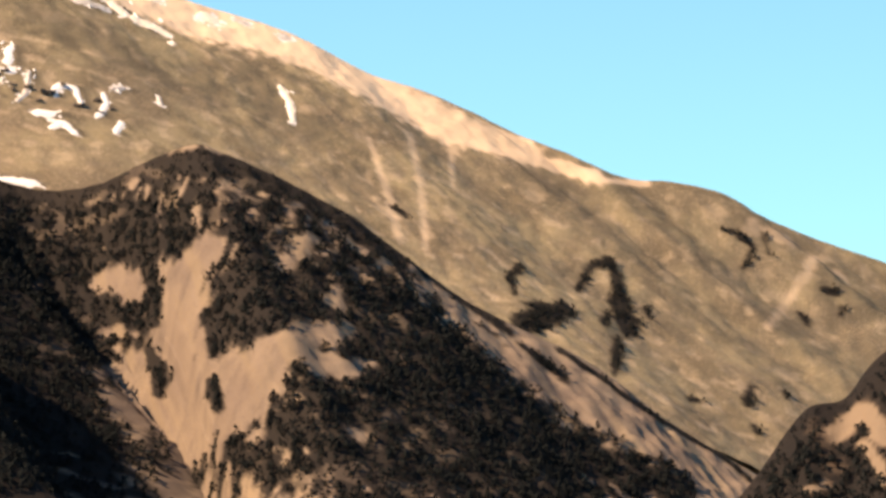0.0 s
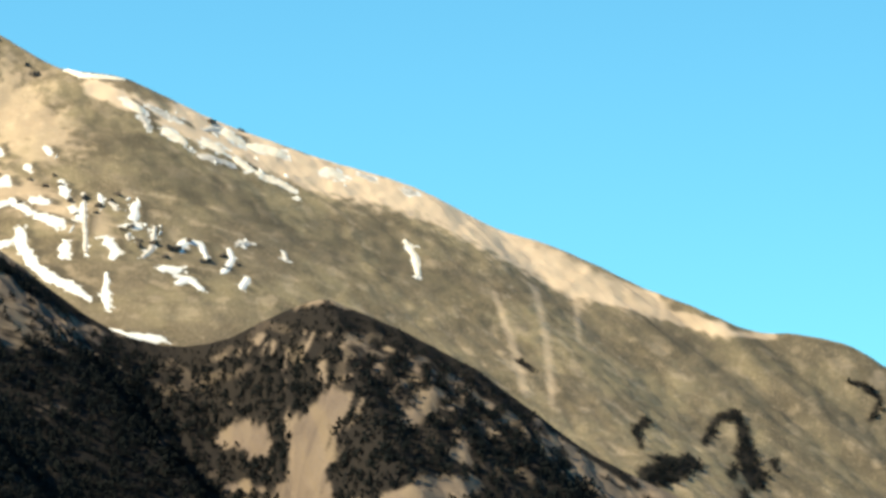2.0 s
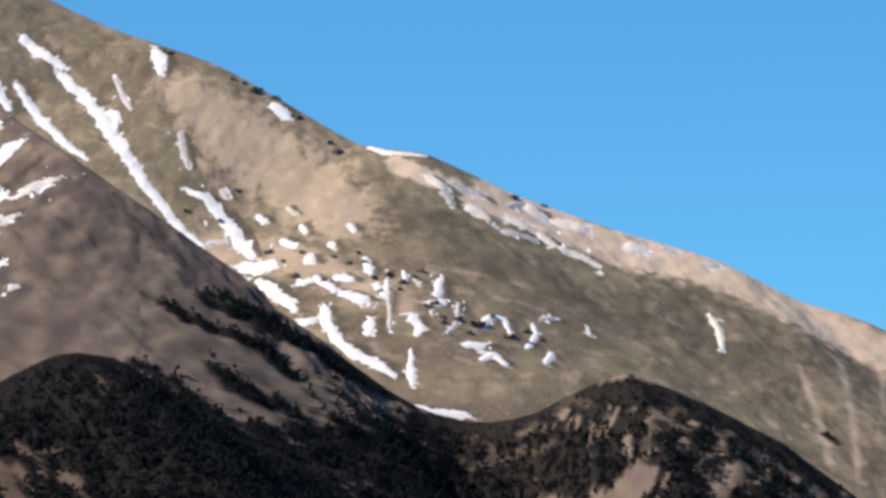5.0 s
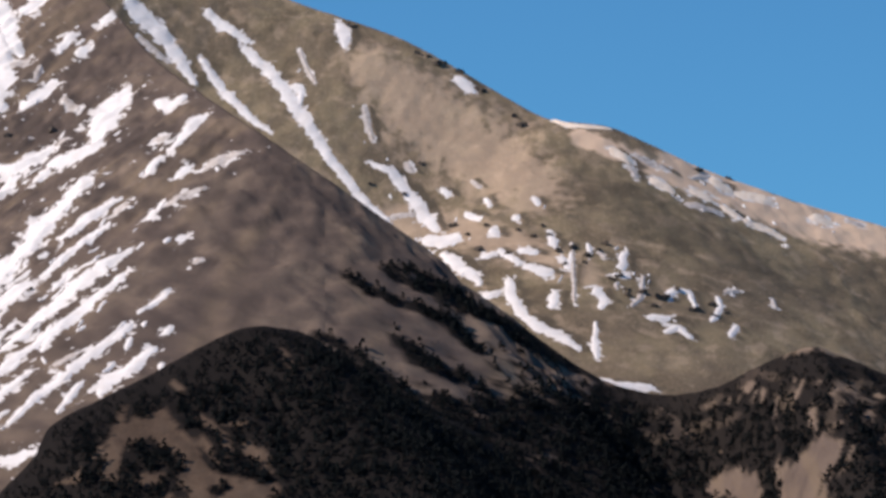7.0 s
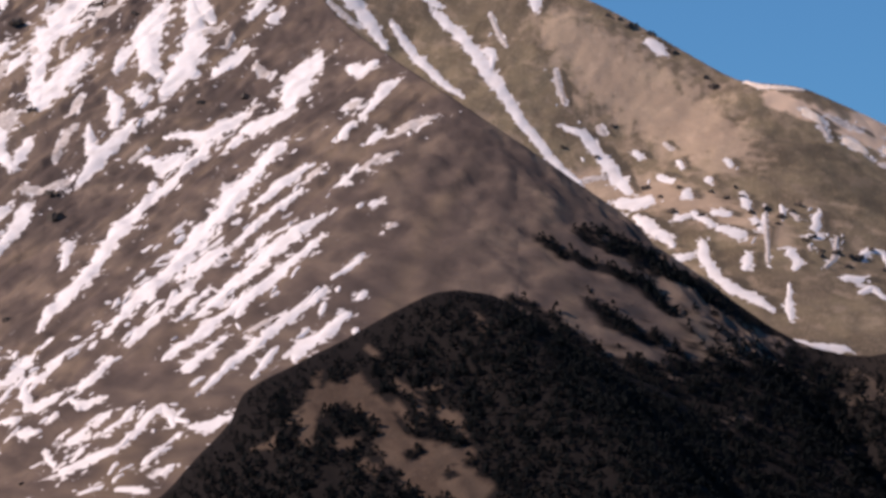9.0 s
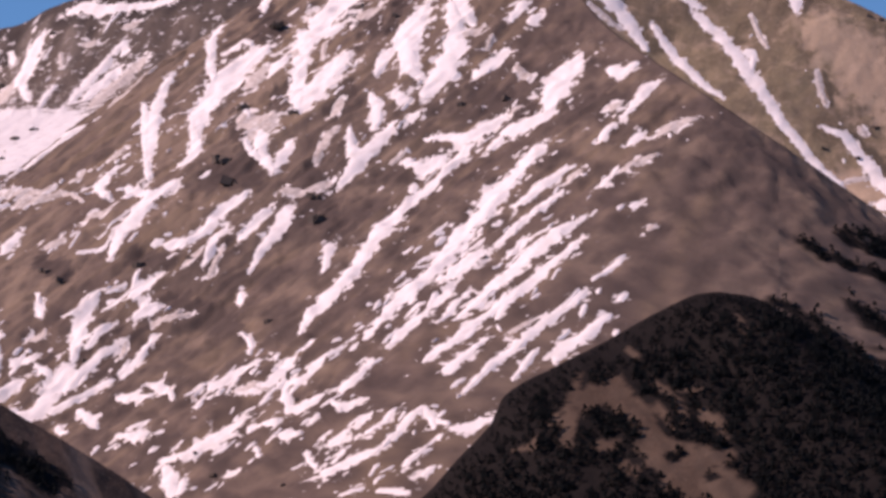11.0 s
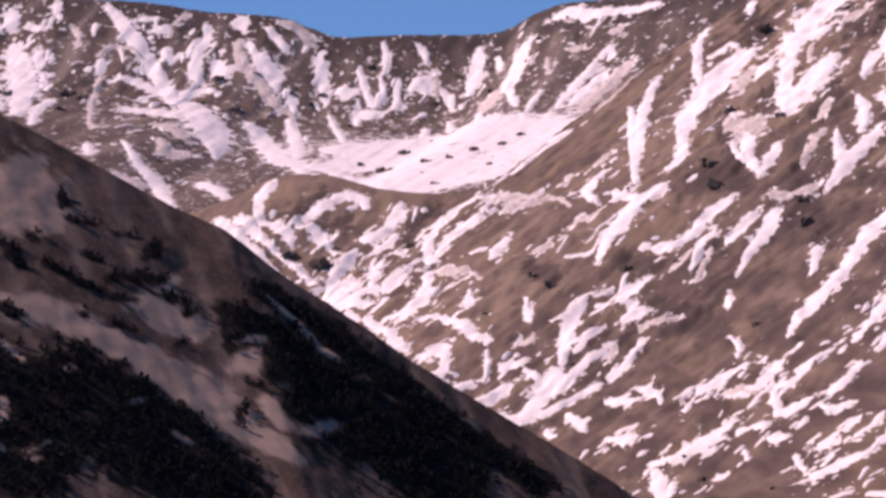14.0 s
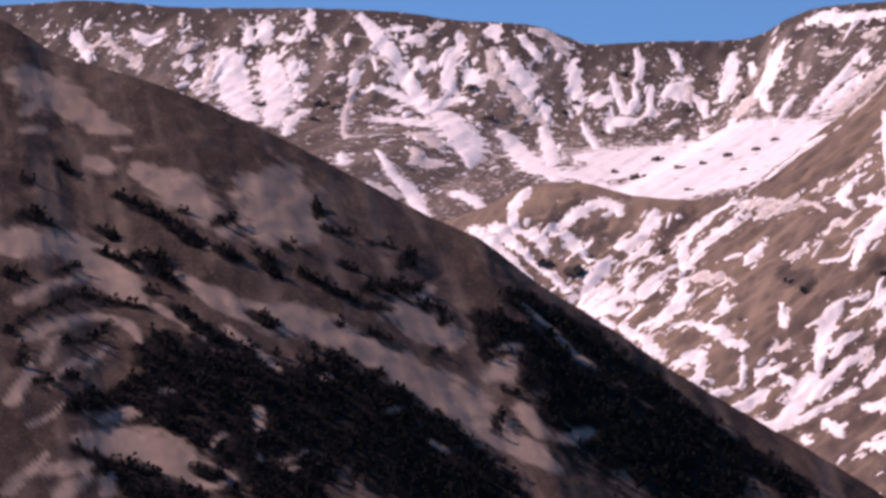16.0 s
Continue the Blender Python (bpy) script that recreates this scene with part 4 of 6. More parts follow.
PEAK_WOOD_1 = [
    ((218, 132, 181.4), (265, 149, 158.8), (317, 163, 146.8), (355, 158, 135.5), (385, 136, 132.6), (431, 104, 118.9), (486, 79, 68.7), (532, 61, 34.5)),
    ((238, 244, 21.0), (279, 243, 16.1), (309, 248, 15.2), (337, 256, 14.9), (354, 254, 16.7), (383, 247, 16.7), (413, 235, 14.7), (438, 220, 16.7), (464, 199, 16.6)),
    ((450, 166, 35.8), (478, 136, 35.4), (508, 103, 35.1), (540, 84, 28.7), (572, 70, 25.5), (604, 61, 16.0)),
]
PEAK_WOOD = PEAK_WOOD_1
PEAK_LIGHT_1 = [
    ((298, 186, 12.2), (309, 189, 16.9), (313, 180, 16.8)),
    ((351, 199, 18.4), (337, 184, 26.4), (333, 161, 24.3), (332, 141, 26.2)),
    ((280, 131, 7.9), (306, 131, 26.6), (327, 118, 49.0), (350, 115, 47.7), (367, 120, 34.7)),
    ((294, 111, 22.8), (325, 99, 48.7), (348, 98, 31.7)),
    ((326, 84, 41.9), (322, 71, 25.6), (316, 54, 14.5)),
    ((370, 133, 22.2), (393, 143, 22.2), (418, 148, 12.8)),
    ((397, 130, 18.9), (423, 126, 6.3)),
    ((299, 154, 8.1), (312, 157, 11.4)),
    ((390, 191, 11.7), (400, 200, 15.7), (409, 206, 9.2)),
    ((421, 176, 3.2), (416, 170, 11.0), (419, 163, 5.8)),
]
PEAK_LIGHT_2 = [
    ((411, 123, 8.8), (424, 129, 7.6), (432, 131, 3.8)),
    ((408, 90, 5.6), (414, 86, 6.8)),
    ((484, 187, 2.6), (493, 167, 6.6), (505, 148, 11.8), (521, 135, 11.8), (535, 124, 11.1), (550, 111, 8.5), (560, 106, 3.2)),
    ((563, 129, 3.3), (568, 115, 7.8), (579, 105, 9.1), (591, 97, 6.5), (606, 85, 4.5), (631, 75, 2.6)),
]
PEAK_LIGHT = PEAK_LIGHT_1 + PEAK_LIGHT_2
PEAK_DARK_1 = [
    ((468, 205, 7.9), (481, 192, 11.9), (501, 179, 11.9), (518, 163, 10.6), (528, 152, 3.3)),
    ((531, 146, 2.6), (543, 135, 5.9), (554, 124, 5.2)),
    ((556, 143, 4.0), (574, 129, 4.0), (594, 112, 3.9), (620, 96, 4.6), (646, 80, 3.9), (658, 66, 3.9)),
    ((281, 135, 7.9), (299, 140, 10.0)),
    ((319, 143, 4.6), (323, 128, 9.2), (322, 115, 4.6)),
    ((324, 190, 4.7), (323, 170, 8.0), (322, 158, 6.0)),
    ((310, 164, 10.1), (315, 158, 10.0)),
    ((346, 159, 7.8), (348, 145, 7.1), (346, 135, 3.2)),
    ((344, 121, 3.2), (345, 114, 6.4), (346, 105, 5.7)),
]
PEAK_DARK_2 = [
    ((315, 92, 3.9), (312, 80, 5.8), (315, 70, 7.0)),
    ((352, 87, 5.7), (350, 77, 6.9)),
    ((386, 129, 3.1), (386, 124, 3.1)),
    ((382, 116, 8.2), (389, 113, 6.3)),
    ((416, 137, 8.3), (428, 145, 6.4)),
    ((367, 91, 3.7), (372, 110, 3.1)),
    ((420, 117, 3.1), (421, 112, 2.5)),
    ((333, 68, 3.2), (335, 61, 3.2)),
]
PEAK_DARK = PEAK_DARK_1 + PEAK_DARK_2
FAR_TREES_1 = [
    ((758, 238, 5.3), (776, 258, 6.3), (793, 265, 9.0), (796, 251, 10.7), (790, 226, 16.8), (792, 211, 20.3), (795, 201, 6.1)),
    ((770, 210, 7.9), (776, 216, 7.0)),
    ((775, 196, 5.2), (768, 181, 9.5), (759, 166, 3.4)),
    ((812, 223, 5.3), (813, 216, 5.3)),
    ((697, 243, 6.1), (710, 256, 6.2), (710, 250, 4.4)),
    ((699, 238, 5.2), (697, 231, 4.4)),
    ((694, 205, 15.5), (713, 212, 24.2), (738, 220, 12.2), (746, 217, 2.6)),
    ((951, 225, 4.5), (955, 217, 6.3)),
    ((974, 246, 3.7), (985, 243, 9.1)),
    ((988, 230, 3.6), (984, 223, 3.6)),
    ((822, 148, 6.0), (830, 148, 4.3)),
]
FAR_TREES_2 = [
    ((880, 160, 5.2), (871, 148, 9.6)),
    ((907, 156, 4.4), (907, 151, 4.4)),
    ((869, 128, 5.2), (870, 123, 5.2)),
    ((903, 295, 2.8), (911, 295, 4.6)),
    ((915, 291, 5.5), (925, 282, 5.5), (919, 270, 4.6), (912, 261, 2.7)),
    ((936, 294, 3.7), (937, 275, 2.8)),
    ((614, 304, 3.6), (623, 299, 5.3), (626, 294, 2.7)),
]
FAR_TREES = FAR_TREES_1 + FAR_TREES_2
SADDLE_WOOD_1 = [
    ((51, 263, 13.6), (77, 232, 40.3), (124, 214, 50.2), (172, 219, 54.0), (245, 218, 48.4), (310, 222, 41.0)),
    ((106, 329, 10.6), (127, 322, 14.2), (152, 307, 14.1), (173, 296, 10.6), (198, 283, 15.6), (215, 272, 10.6), (236, 260, 4.9)),
]
SADDLE_WOOD = SADDLE_WOOD_1
SADDLE_LIGHT_1 = [
    ((45, 294, 13.9), (59, 307, 17.4), (87, 291, 17.3), (107, 271, 15.1), (127, 256, 11.6), (146, 241, 8.2), (157, 228, 3.4)),
    ((88, 317, 4.2), (108, 304, 5.6), (129, 289, 7.6), (145, 273, 9.0), (157, 258, 8.9), (165, 246, 2.7)),
    ((117, 327, 5.0), (121, 327, 4.3)),
    ((161, 294, 4.9), (173, 291, 4.9), (180, 279, 2.8)),
    ((71, 240, 3.4), (88, 239, 5.4)),
    ((101, 233, 5.4), (112, 225, 4.0)),
    ((124, 302, 3.5), (140, 296, 2.8)),
    ((187, 199, 2.7), (197, 203, 2.7)),
    ((317, 246, 4.8), (320, 249, 3.4)),
]
SADDLE_LIGHT = SADDLE_LIGHT_1
SADDLE_DARK_1 = [
    ((76, 324, 2.8), (91, 315, 4.9), (115, 304, 4.2), (138, 296, 6.3), (148, 285, 6.3), (160, 273, 3.5)),
    ((107, 280, 4.1), (120, 268, 8.3), (132, 260, 5.5)),
    ((138, 255, 4.8), (145, 255, 5.5)),
    ((57, 282, 3.4), (72, 275, 4.1), (89, 260, 6.1), (105, 244, 7.4)),
    ((154, 233, 2.7), (159, 231, 2.7)),
]
SADDLE_DARK = SADDLE_DARK_1
HILL_LIGHT_1 = [
    ((-53, 217, 3.1), (-57, 201, 8.1), (-60, 177, 11.1)),
    ((-51, 201, 12.5), (-34, 206, 17.5), (-18, 191, 11.1), (-14, 178, 15.4), (-4, 161, 23.2), (13, 151, 26.0), (34, 144, 15.1)),
    ((-13, 211, 4.4), (1, 199, 5.6), (6, 187, 3.1)),
    ((-9, 196, 5.0), (-1, 181, 3.1)),
    ((15, 193, 4.9), (25, 184, 4.9), (28, 177, 2.5)),
    ((-89, 172, 3.1), (-78, 174, 3.7), (-76, 181, 3.1)),
    ((-26, 232, 3.8), (-22, 227, 3.8)),
    ((-41, 174, 7.4), (-33, 173, 6.1)),
    ((-28, 163, 6.1), (-21, 156, 6.1)),
    ((-69, 186, 4.3), (-65, 191, 4.4)),
    ((-109, 211, 9.7), (-106, 202, 6.5)),
]
HILL_LIGHT_2 = [
    ((10, 165, 15.2), (28, 166, 9.1)),
    ((13, 190, 4.3), (23, 181, 3.7)),
    ((3, 205, 2.5), (13, 206, 2.5)),
    ((35, 251, 2.5), (39, 240, 3.1)),
]
HILL_LIGHT = HILL_LIGHT_1 + HILL_LIGHT_2
HILL_DARK_1 = [
    ((-3, 166, 5.5), (1, 166, 4.9)),
    ((18, 154, 5.5), (22, 154, 4.2)),
    ((-30, 168, 4.9), (-22, 165, 4.3)),
    ((-14, 151, 7.3), (-9, 155, 5.5)),
    ((-9, 188, 3.1), (-5, 179, 3.7)),
    ((-38, 183, 3.7), (-30, 180, 3.1)),
]
HILL_DARK = HILL_DARK_1
LEFT_LIGHT_1 = [
    ((-607, 311, 8.9), (-594, 309, 26.7), (-581, 288, 32.2), (-568, 278, 11.7)),
    ((-657, 315, 10.0), (-634, 305, 17.5), (-616, 291, 14.5), (-601, 278, 6.9)),
    ((-736, 375, 12.1), (-725, 369, 18.2), (-708, 359, 15.1), (-689, 344, 12.0), (-672, 340, 4.8)),
    ((-722, 350, 7.1), (-721, 357, 6.0)),
    ((-716, 338, 5.3), (-711, 338, 4.7)),
    ((-674, 329, 3.0), (-668, 329, 4.1)),
    ((-681, 320, 8.8), (-671, 315, 7.0)),
    ((-696, 267, 14.0), (-678, 265, 16.9), (-666, 267, 14.1), (-647, 255, 18.6), (-630, 241, 14.0), (-619, 232, 4.4)),
    ((-615, 232, 3.3), (-599, 223, 3.3), (-585, 213, 2.2)),
]
LEFT_LIGHT_2 = [
    ((-616, 252, 4.5), (-594, 240, 7.9), (-575, 230, 9.5), (-558, 228, 16.8), (-543, 224, 14.0), (-525, 216, 11.2), (-503, 204, 12.9), (-480, 190, 16.7), (-464, 181, 16.7), (-448, 167, 12.7), (-431, 158, 10.5), (-417, 149, 4.4)),
    ((-579, 220, 3.3), (-562, 208, 3.9), (-547, 197, 2.2)),
    ((-514, 236, 11.5), (-500, 229, 17.2), (-485, 220, 11.4)),
    ((-507, 245, 6.9), (-505, 251, 4.7)),
    ((-462, 201, 9.6), (-458, 207, 11.4), (-452, 198, 3.4)),
    ((-462, 218, 5.7), (-456, 218, 4.6)),
    ((-444, 183, 6.2), (-430, 169, 6.7)),
    ((-419, 167, 8.4), (-413, 170, 8.4)),
]
LEFT_LIGHT_3 = [
    ((-464, 246, 2.3), (-447, 232, 2.9), (-431, 216, 3.5), (-421, 209, 1.7)),
    ((-613, 157, 7.8), (-601, 157, 14.7), (-581, 154, 17.4), (-565, 144, 14.6), (-547, 137, 8.9)),
    ((-610, 168, 3.7), (-603, 172, 8.0), (-596, 170, 2.7)),
    ((-649, 176, 6.8), (-648, 189, 5.3), (-650, 197, 2.7)),
    ((-636, 163, 3.1), (-630, 169, 2.6), (-628, 175, 2.1)),
    ((-637, 185, 3.2), (-636, 193, 4.3), (-634, 199, 3.8)),
    ((-670, 233, 7.1), (-661, 242, 5.0), (-652, 247, 4.5)),
    ((-657, 212, 8.1), (-649, 219, 7.1), (-639, 225, 4.4), (-624, 222, 4.4), (-612, 211, 2.7)),
    ((-645, 197, 3.8), (-646, 210, 3.8)),
]
LEFT_LIGHT_4 = [
    ((-629, 197, 3.2), (-626, 207, 3.3)),
    ((-630, 130, 6.1), (-625, 140, 5.7), (-623, 148, 3.6)),
    ((-617, 141, 7.7), (-606, 143, 6.7)),
    ((-607, 131, 10.3), (-603, 136, 5.1)),
    ((-596, 139, 4.7), (-592, 130, 4.6)),
    ((-548, 175, 4.8), (-543, 165, 4.8)),
    ((-560, 153, 3.7), (-557, 161, 3.7)),
    ((-541, 152, 2.6), (-536, 148, 2.1)),
    ((-524, 144, 3.2), (-520, 145, 2.6)),
    ((-593, 184, 2.7), (-588, 184, 2.7)),
    ((-520, 153, 3.7), (-527, 148, 2.6)),
    ((-474, 162, 2.2), (-465, 156, 2.2)),
    ((-496, 178, 3.8), (-491, 179, 2.7)),
    ((-529, 194, 2.7), (-527, 195, 3.9)),
]
LEFT_LIGHT = LEFT_LIGHT_1 + LEFT_LIGHT_2 + LEFT_LIGHT_3 + LEFT_LIGHT_4
LEFT_WOOD_1 = [
    ((-468, 249, 7.6), (-442, 235, 11.8), (-411, 211, 12.9), (-380, 187, 11.6), (-350, 165, 11.6), (-315, 144, 11.5)),
    ((-477, 234, 10.4), (-462, 226, 17.3), (-444, 214, 20.2), (-422, 193, 28.6), (-400, 174, 37.0), (-377, 160, 36.9), (-357, 145, 34.0)),
    ((-467, 209, 4.0), (-473, 222, 5.7)),
    ((-431, 195, 11.4), (-430, 181, 11.2)),
    ((-604, 206, 21.8), (-581, 194, 35.3), (-551, 180, 37.8), (-527, 178, 51.5), (-500, 167, 46.0), (-472, 150, 35.1), (-444, 133, 29.6)),
    ((-623, 175, 9.5), (-605, 184, 15.0), (-577, 172, 32.1), (-546, 155, 34.4), (-519, 138, 31.5)),
    ((-613, 153, 3.6), (-580, 134, 15.6), (-558, 128, 10.3)),
]
LEFT_WOOD = LEFT_WOOD_1
LEFT_DARK_1 = [
    ((-691, 282, 8.5), (-677, 277, 2.3)),
    ((-661, 299, 2.9), (-650, 293, 5.8), (-640, 288, 5.8), (-627, 280, 4.6), (-610, 269, 6.3)),
    ((-661, 278, 2.9), (-648, 271, 3.4)),
    ((-655, 264, 2.3), (-641, 258, 4.0), (-629, 251, 2.8)),
    ((-636, 261, 5.7), (-630, 259, 4.5)),
    ((-627, 258, 8.5), (-617, 249, 5.6), (-603, 240, 3.4)),
    ((-607, 284, 6.9), (-604, 285, 7.0)),
    ((-602, 268, 4.0), (-589, 260, 4.0)),
    ((-585, 267, 3.4), (-575, 259, 6.3), (-569, 251, 3.4)),
    ((-572, 300, 3.6), (-567, 292, 4.7)),
    ((-573, 272, 4.1), (-570, 269, 3.5)),
    ((-621, 241, 4.5), (-617, 239, 3.4)),
    ((-573, 230, 3.9), (-560, 223, 5.0)),
]
LEFT_DARK_2 = [
    ((-607, 231, 3.3), (-591, 220, 5.0), (-576, 213, 3.9), (-562, 206, 2.7)),
    ((-531, 248, 5.2), (-522, 251, 8.7), (-511, 250, 4.6)),
    ((-520, 264, 7.0), (-521, 271, 5.9)),
    ((-525, 237, 4.0), (-516, 237, 3.4)),
    ((-547, 263, 4.1), (-538, 258, 2.3)),
    ((-497, 239, 3.5), (-492, 230, 4.0)),
    ((-490, 213, 4.0), (-488, 215, 3.4)),
    ((-520, 222, 3.4), (-510, 218, 2.3)),
    ((-535, 226, 3.4), (-532, 224, 2.8)),
    ((-505, 242, 4.0), (-501, 237, 2.9)),
    ((-668, 214, 4.9), (-663, 222, 3.8), (-657, 229, 3.3), (-651, 237, 2.2)),
    ((-656, 196, 3.7), (-657, 206, 2.7)),
    ((-642, 209, 3.8), (-634, 210, 3.3), (-631, 222, 3.3)),
]
LEFT_DARK_3 = [
    ((-648, 237, 3.3), (-633, 233, 3.3), (-618, 230, 2.8)),
    ((-665, 248, 2.2), (-658, 255, 2.2)),
    ((-643, 187, 4.3), (-640, 188, 3.7)),
    ((-634, 190, 4.3), (-631, 189, 4.3)),
    ((-560, 143, 6.8), (-550, 139, 6.8)),
    ((-545, 148, 4.7), (-541, 149, 3.7)),
    ((-597, 168, 4.8), (-592, 167, 3.7)),
    ((-682, 247, 5.5), (-677, 244, 3.9)),
    ((-563, 284, 2.9), (-550, 282, 3.5)),
    ((-562, 256, 3.4), (-552, 250, 3.4), (-540, 244, 4.0), (-530, 241, 3.4)),
    ((-695, 318, 2.9), (-687, 312, 2.9)),
    ((-703, 305, 4.0), (-699, 303, 3.5)),
    ((-627, 290, 2.9), (-623, 289, 2.3)),
    ((-539, 277, 2.9), (-528, 275, 2.4)),
]
LEFT_DARK_4 = [
    ((-454, 193, 2.8), (-446, 190, 2.8)),
    ((-452, 178, 4.5), (-451, 170, 3.9)),
]
LEFT_DARK = LEFT_DARK_1 + LEFT_DARK_2 + LEFT_DARK_3 + LEFT_DARK_4
PEAK_DIM_1 = [
    ((278, 232, 4.9), (281, 225, 9.0), (272, 217, 8.3), (263, 220, 6.9)),
    ((287, 222, 10.4), (298, 228, 5.5)),
    ((305, 244, 4.1), (297, 238, 4.8)),
    ((316, 249, 7.5), (319, 253, 4.1)),
    ((269, 235, 4.2), (272, 239, 3.5)),
    ((313, 231, 3.4), (302, 225, 4.8)),
    ((331, 239, 2.7), (333, 231, 6.1), (337, 238, 3.4), (340, 243, 2.7)),
    ((320, 257, 6.8), (332, 250, 4.7)),
    ((256, 180, 4.0), (271, 195, 4.1)),
    ((254, 141, 11.8), (270, 143, 13.2)),
    ((366, 240, 11.3), (382, 242, 8.0)),
    ((366, 221, 5.3), (376, 218, 5.9), (381, 229, 4.6)),
    ((396, 224, 5.3), (403, 228, 7.3)),
]
PEAK_DIM_2 = [
    ((388, 215, 4.0), (381, 205, 5.2), (386, 199, 2.0)),
    ((420, 214, 4.0), (428, 209, 4.0), (438, 214, 2.7)),
    ((433, 207, 2.6), (442, 201, 2.6)),
    ((434, 184, 5.9), (438, 179, 3.9)),
    ((443, 191, 2.6), (463, 191, 4.0)),
    ((430, 162, 5.2), (452, 158, 5.2), (464, 149, 5.2)),
    ((413, 114, 5.0), (423, 110, 3.1)),
    ((437, 81, 6.2), (448, 88, 8.7)),
    ((448, 72, 4.9), (465, 78, 6.2)),
    ((461, 62, 3.7), (461, 58, 3.1)),
    ((409, 68, 12.2), (394, 65, 10.4)),
    ((423, 58, 9.1), (441, 56, 7.9)),
    ((481, 55, 4.9), (490, 56, 4.3)),
    ((564, 88, 9.7), (579, 83, 7.7)),
]
PEAK_DIM_3 = [
    ((538, 97, 6.4), (551, 103, 5.2)),
    ((457, 98, 5.0), (468, 91, 3.8)),
    ((429, 97, 6.2), (445, 104, 4.4)),
    ((390, 97, 5.0), (393, 87, 3.7)),
    ((367, 78, 4.3), (372, 81, 3.1)),
    ((375, 62, 6.1), (386, 65, 4.3)),
    ((504, 60, 4.3), (517, 66, 3.1)),
    ((276, 73, 3.2), (280, 66, 3.2)),
    ((240, 162, 3.3), (251, 168, 2.7)),
    ((280, 158, 4.0), (291, 165, 3.4)),
    ((360, 234, 4.6), (354, 214, 5.9), (350, 203, 8.6)),
    ((447, 138, 4.5), (452, 131, 3.8)),
    ((484, 105, 4.4), (491, 95, 3.8)),
    ((418, 91, 3.1), (422, 81, 3.7)),
    ((467, 111, 3.2), (472, 105, 3.2)),
]
PEAK_DIM_4 = [
    ((500, 79, 3.1), (506, 73, 3.1)),
]
PEAK_DIM = PEAK_DIM_1 + PEAK_DIM_2 + PEAK_DIM_3 + PEAK_DIM_4
# first two bands: sunlit brightness of the west flank, painted as paler ground
FAR_PALE_1 = [
    ((125, 613, 38.1), (167, 569, 61.3), (211, 531, 70.0), (250, 496, 50.6)),
    ((140, 467, 27.5), (193, 455, 27.3), (240, 436, 27.0), (287, 410, 22.3)),
    ((611, 363, 4.5), (615, 327, 6.3), (614, 276, 7.9)),
    ((649, 371, 6.4), (645, 323, 6.3), (634, 267, 5.3)),
    ((686, 363, 5.5), (674, 325, 4.5)),
    ((974, 271, 8.3), (948, 239, 6.4), (916, 211, 4.5)),
    ((994, 262, 5.5), (1001, 253, 3.7)),
    ((928, 300, 11.1), (958, 286, 9.2)),
]
FAR_PALE = FAR_PALE_1
# darker patches and facets; the facets' shade is put into the ground colour
FAR_DARKER_1 = [
    ((470, 418, 18.2), (491, 398, 22.7)),
    ((507, 431, 12.0), (531, 408, 27.4), (520, 378, 18.1)),
    ((494, 443, 5.5), (535, 429, 6.5), (570, 412, 6.4), (601, 394, 5.5)),
    ((297, 507, 23.1), (330, 475, 32.0), (374, 450, 36.4), (419, 431, 27.3), (448, 406, 18.1)),
    ((535, 401, 11.9), (543, 377, 13.6), (572, 371, 27.2)),
    ((728, 339, 18.3), (776, 329, 23.0), (803, 322, 13.8)),
    ((929, 207, 13.5), (970, 218, 27.2), (990, 223, 13.6)),
    ((914, 324, 4.6), (873, 333, 3.7)),
]
FAR_DARKER = FAR_DARKER_1
# first three bands: shade of the spur put into the ground colour; rest: darker spots
SPUR_DARK_1 = [
    ((-4, 370, 18.0), (21, 378, 25.2), (49, 365, 28.7), (77, 339, 24.8)),
    ((37, 314, 38.5), (6, 307, 31.4), (-25, 278, 17.3)),
    ((21, 415, 11.0), (46, 394, 10.9), (75, 373, 10.8), (103, 358, 10.8), (131, 338, 10.7)),
    ((-246, 428, 23.4), (-223, 450, 19.6)),
    ((-296, 404, 19.4), (-278, 394, 15.4)),
    ((-167, 450, 27.1), (-132, 452, 23.2)),
    ((-538, 341, 25.9), (-522, 344, 25.9)),
    ((-325, 404, 19.5), (-311, 421, 19.6)),
]
SPUR_DARK = SPUR_DARK_1


# ---- marks on the land, by map position ----
def segments(rows):
    """Bands of stations, and strokes (two ends, width), as pieces with a width at either end."""
    for row in rows:
        if isinstance(row[0], tuple):
            for (x0, y0, w0), (x1, y1, w1) in zip(row, row[1:]):
                yield x0, y0, w0, x1, y1, w1
        else:
            x0, y0, x1, y1, w = row
            yield x0, y0, w, x1, y1, w


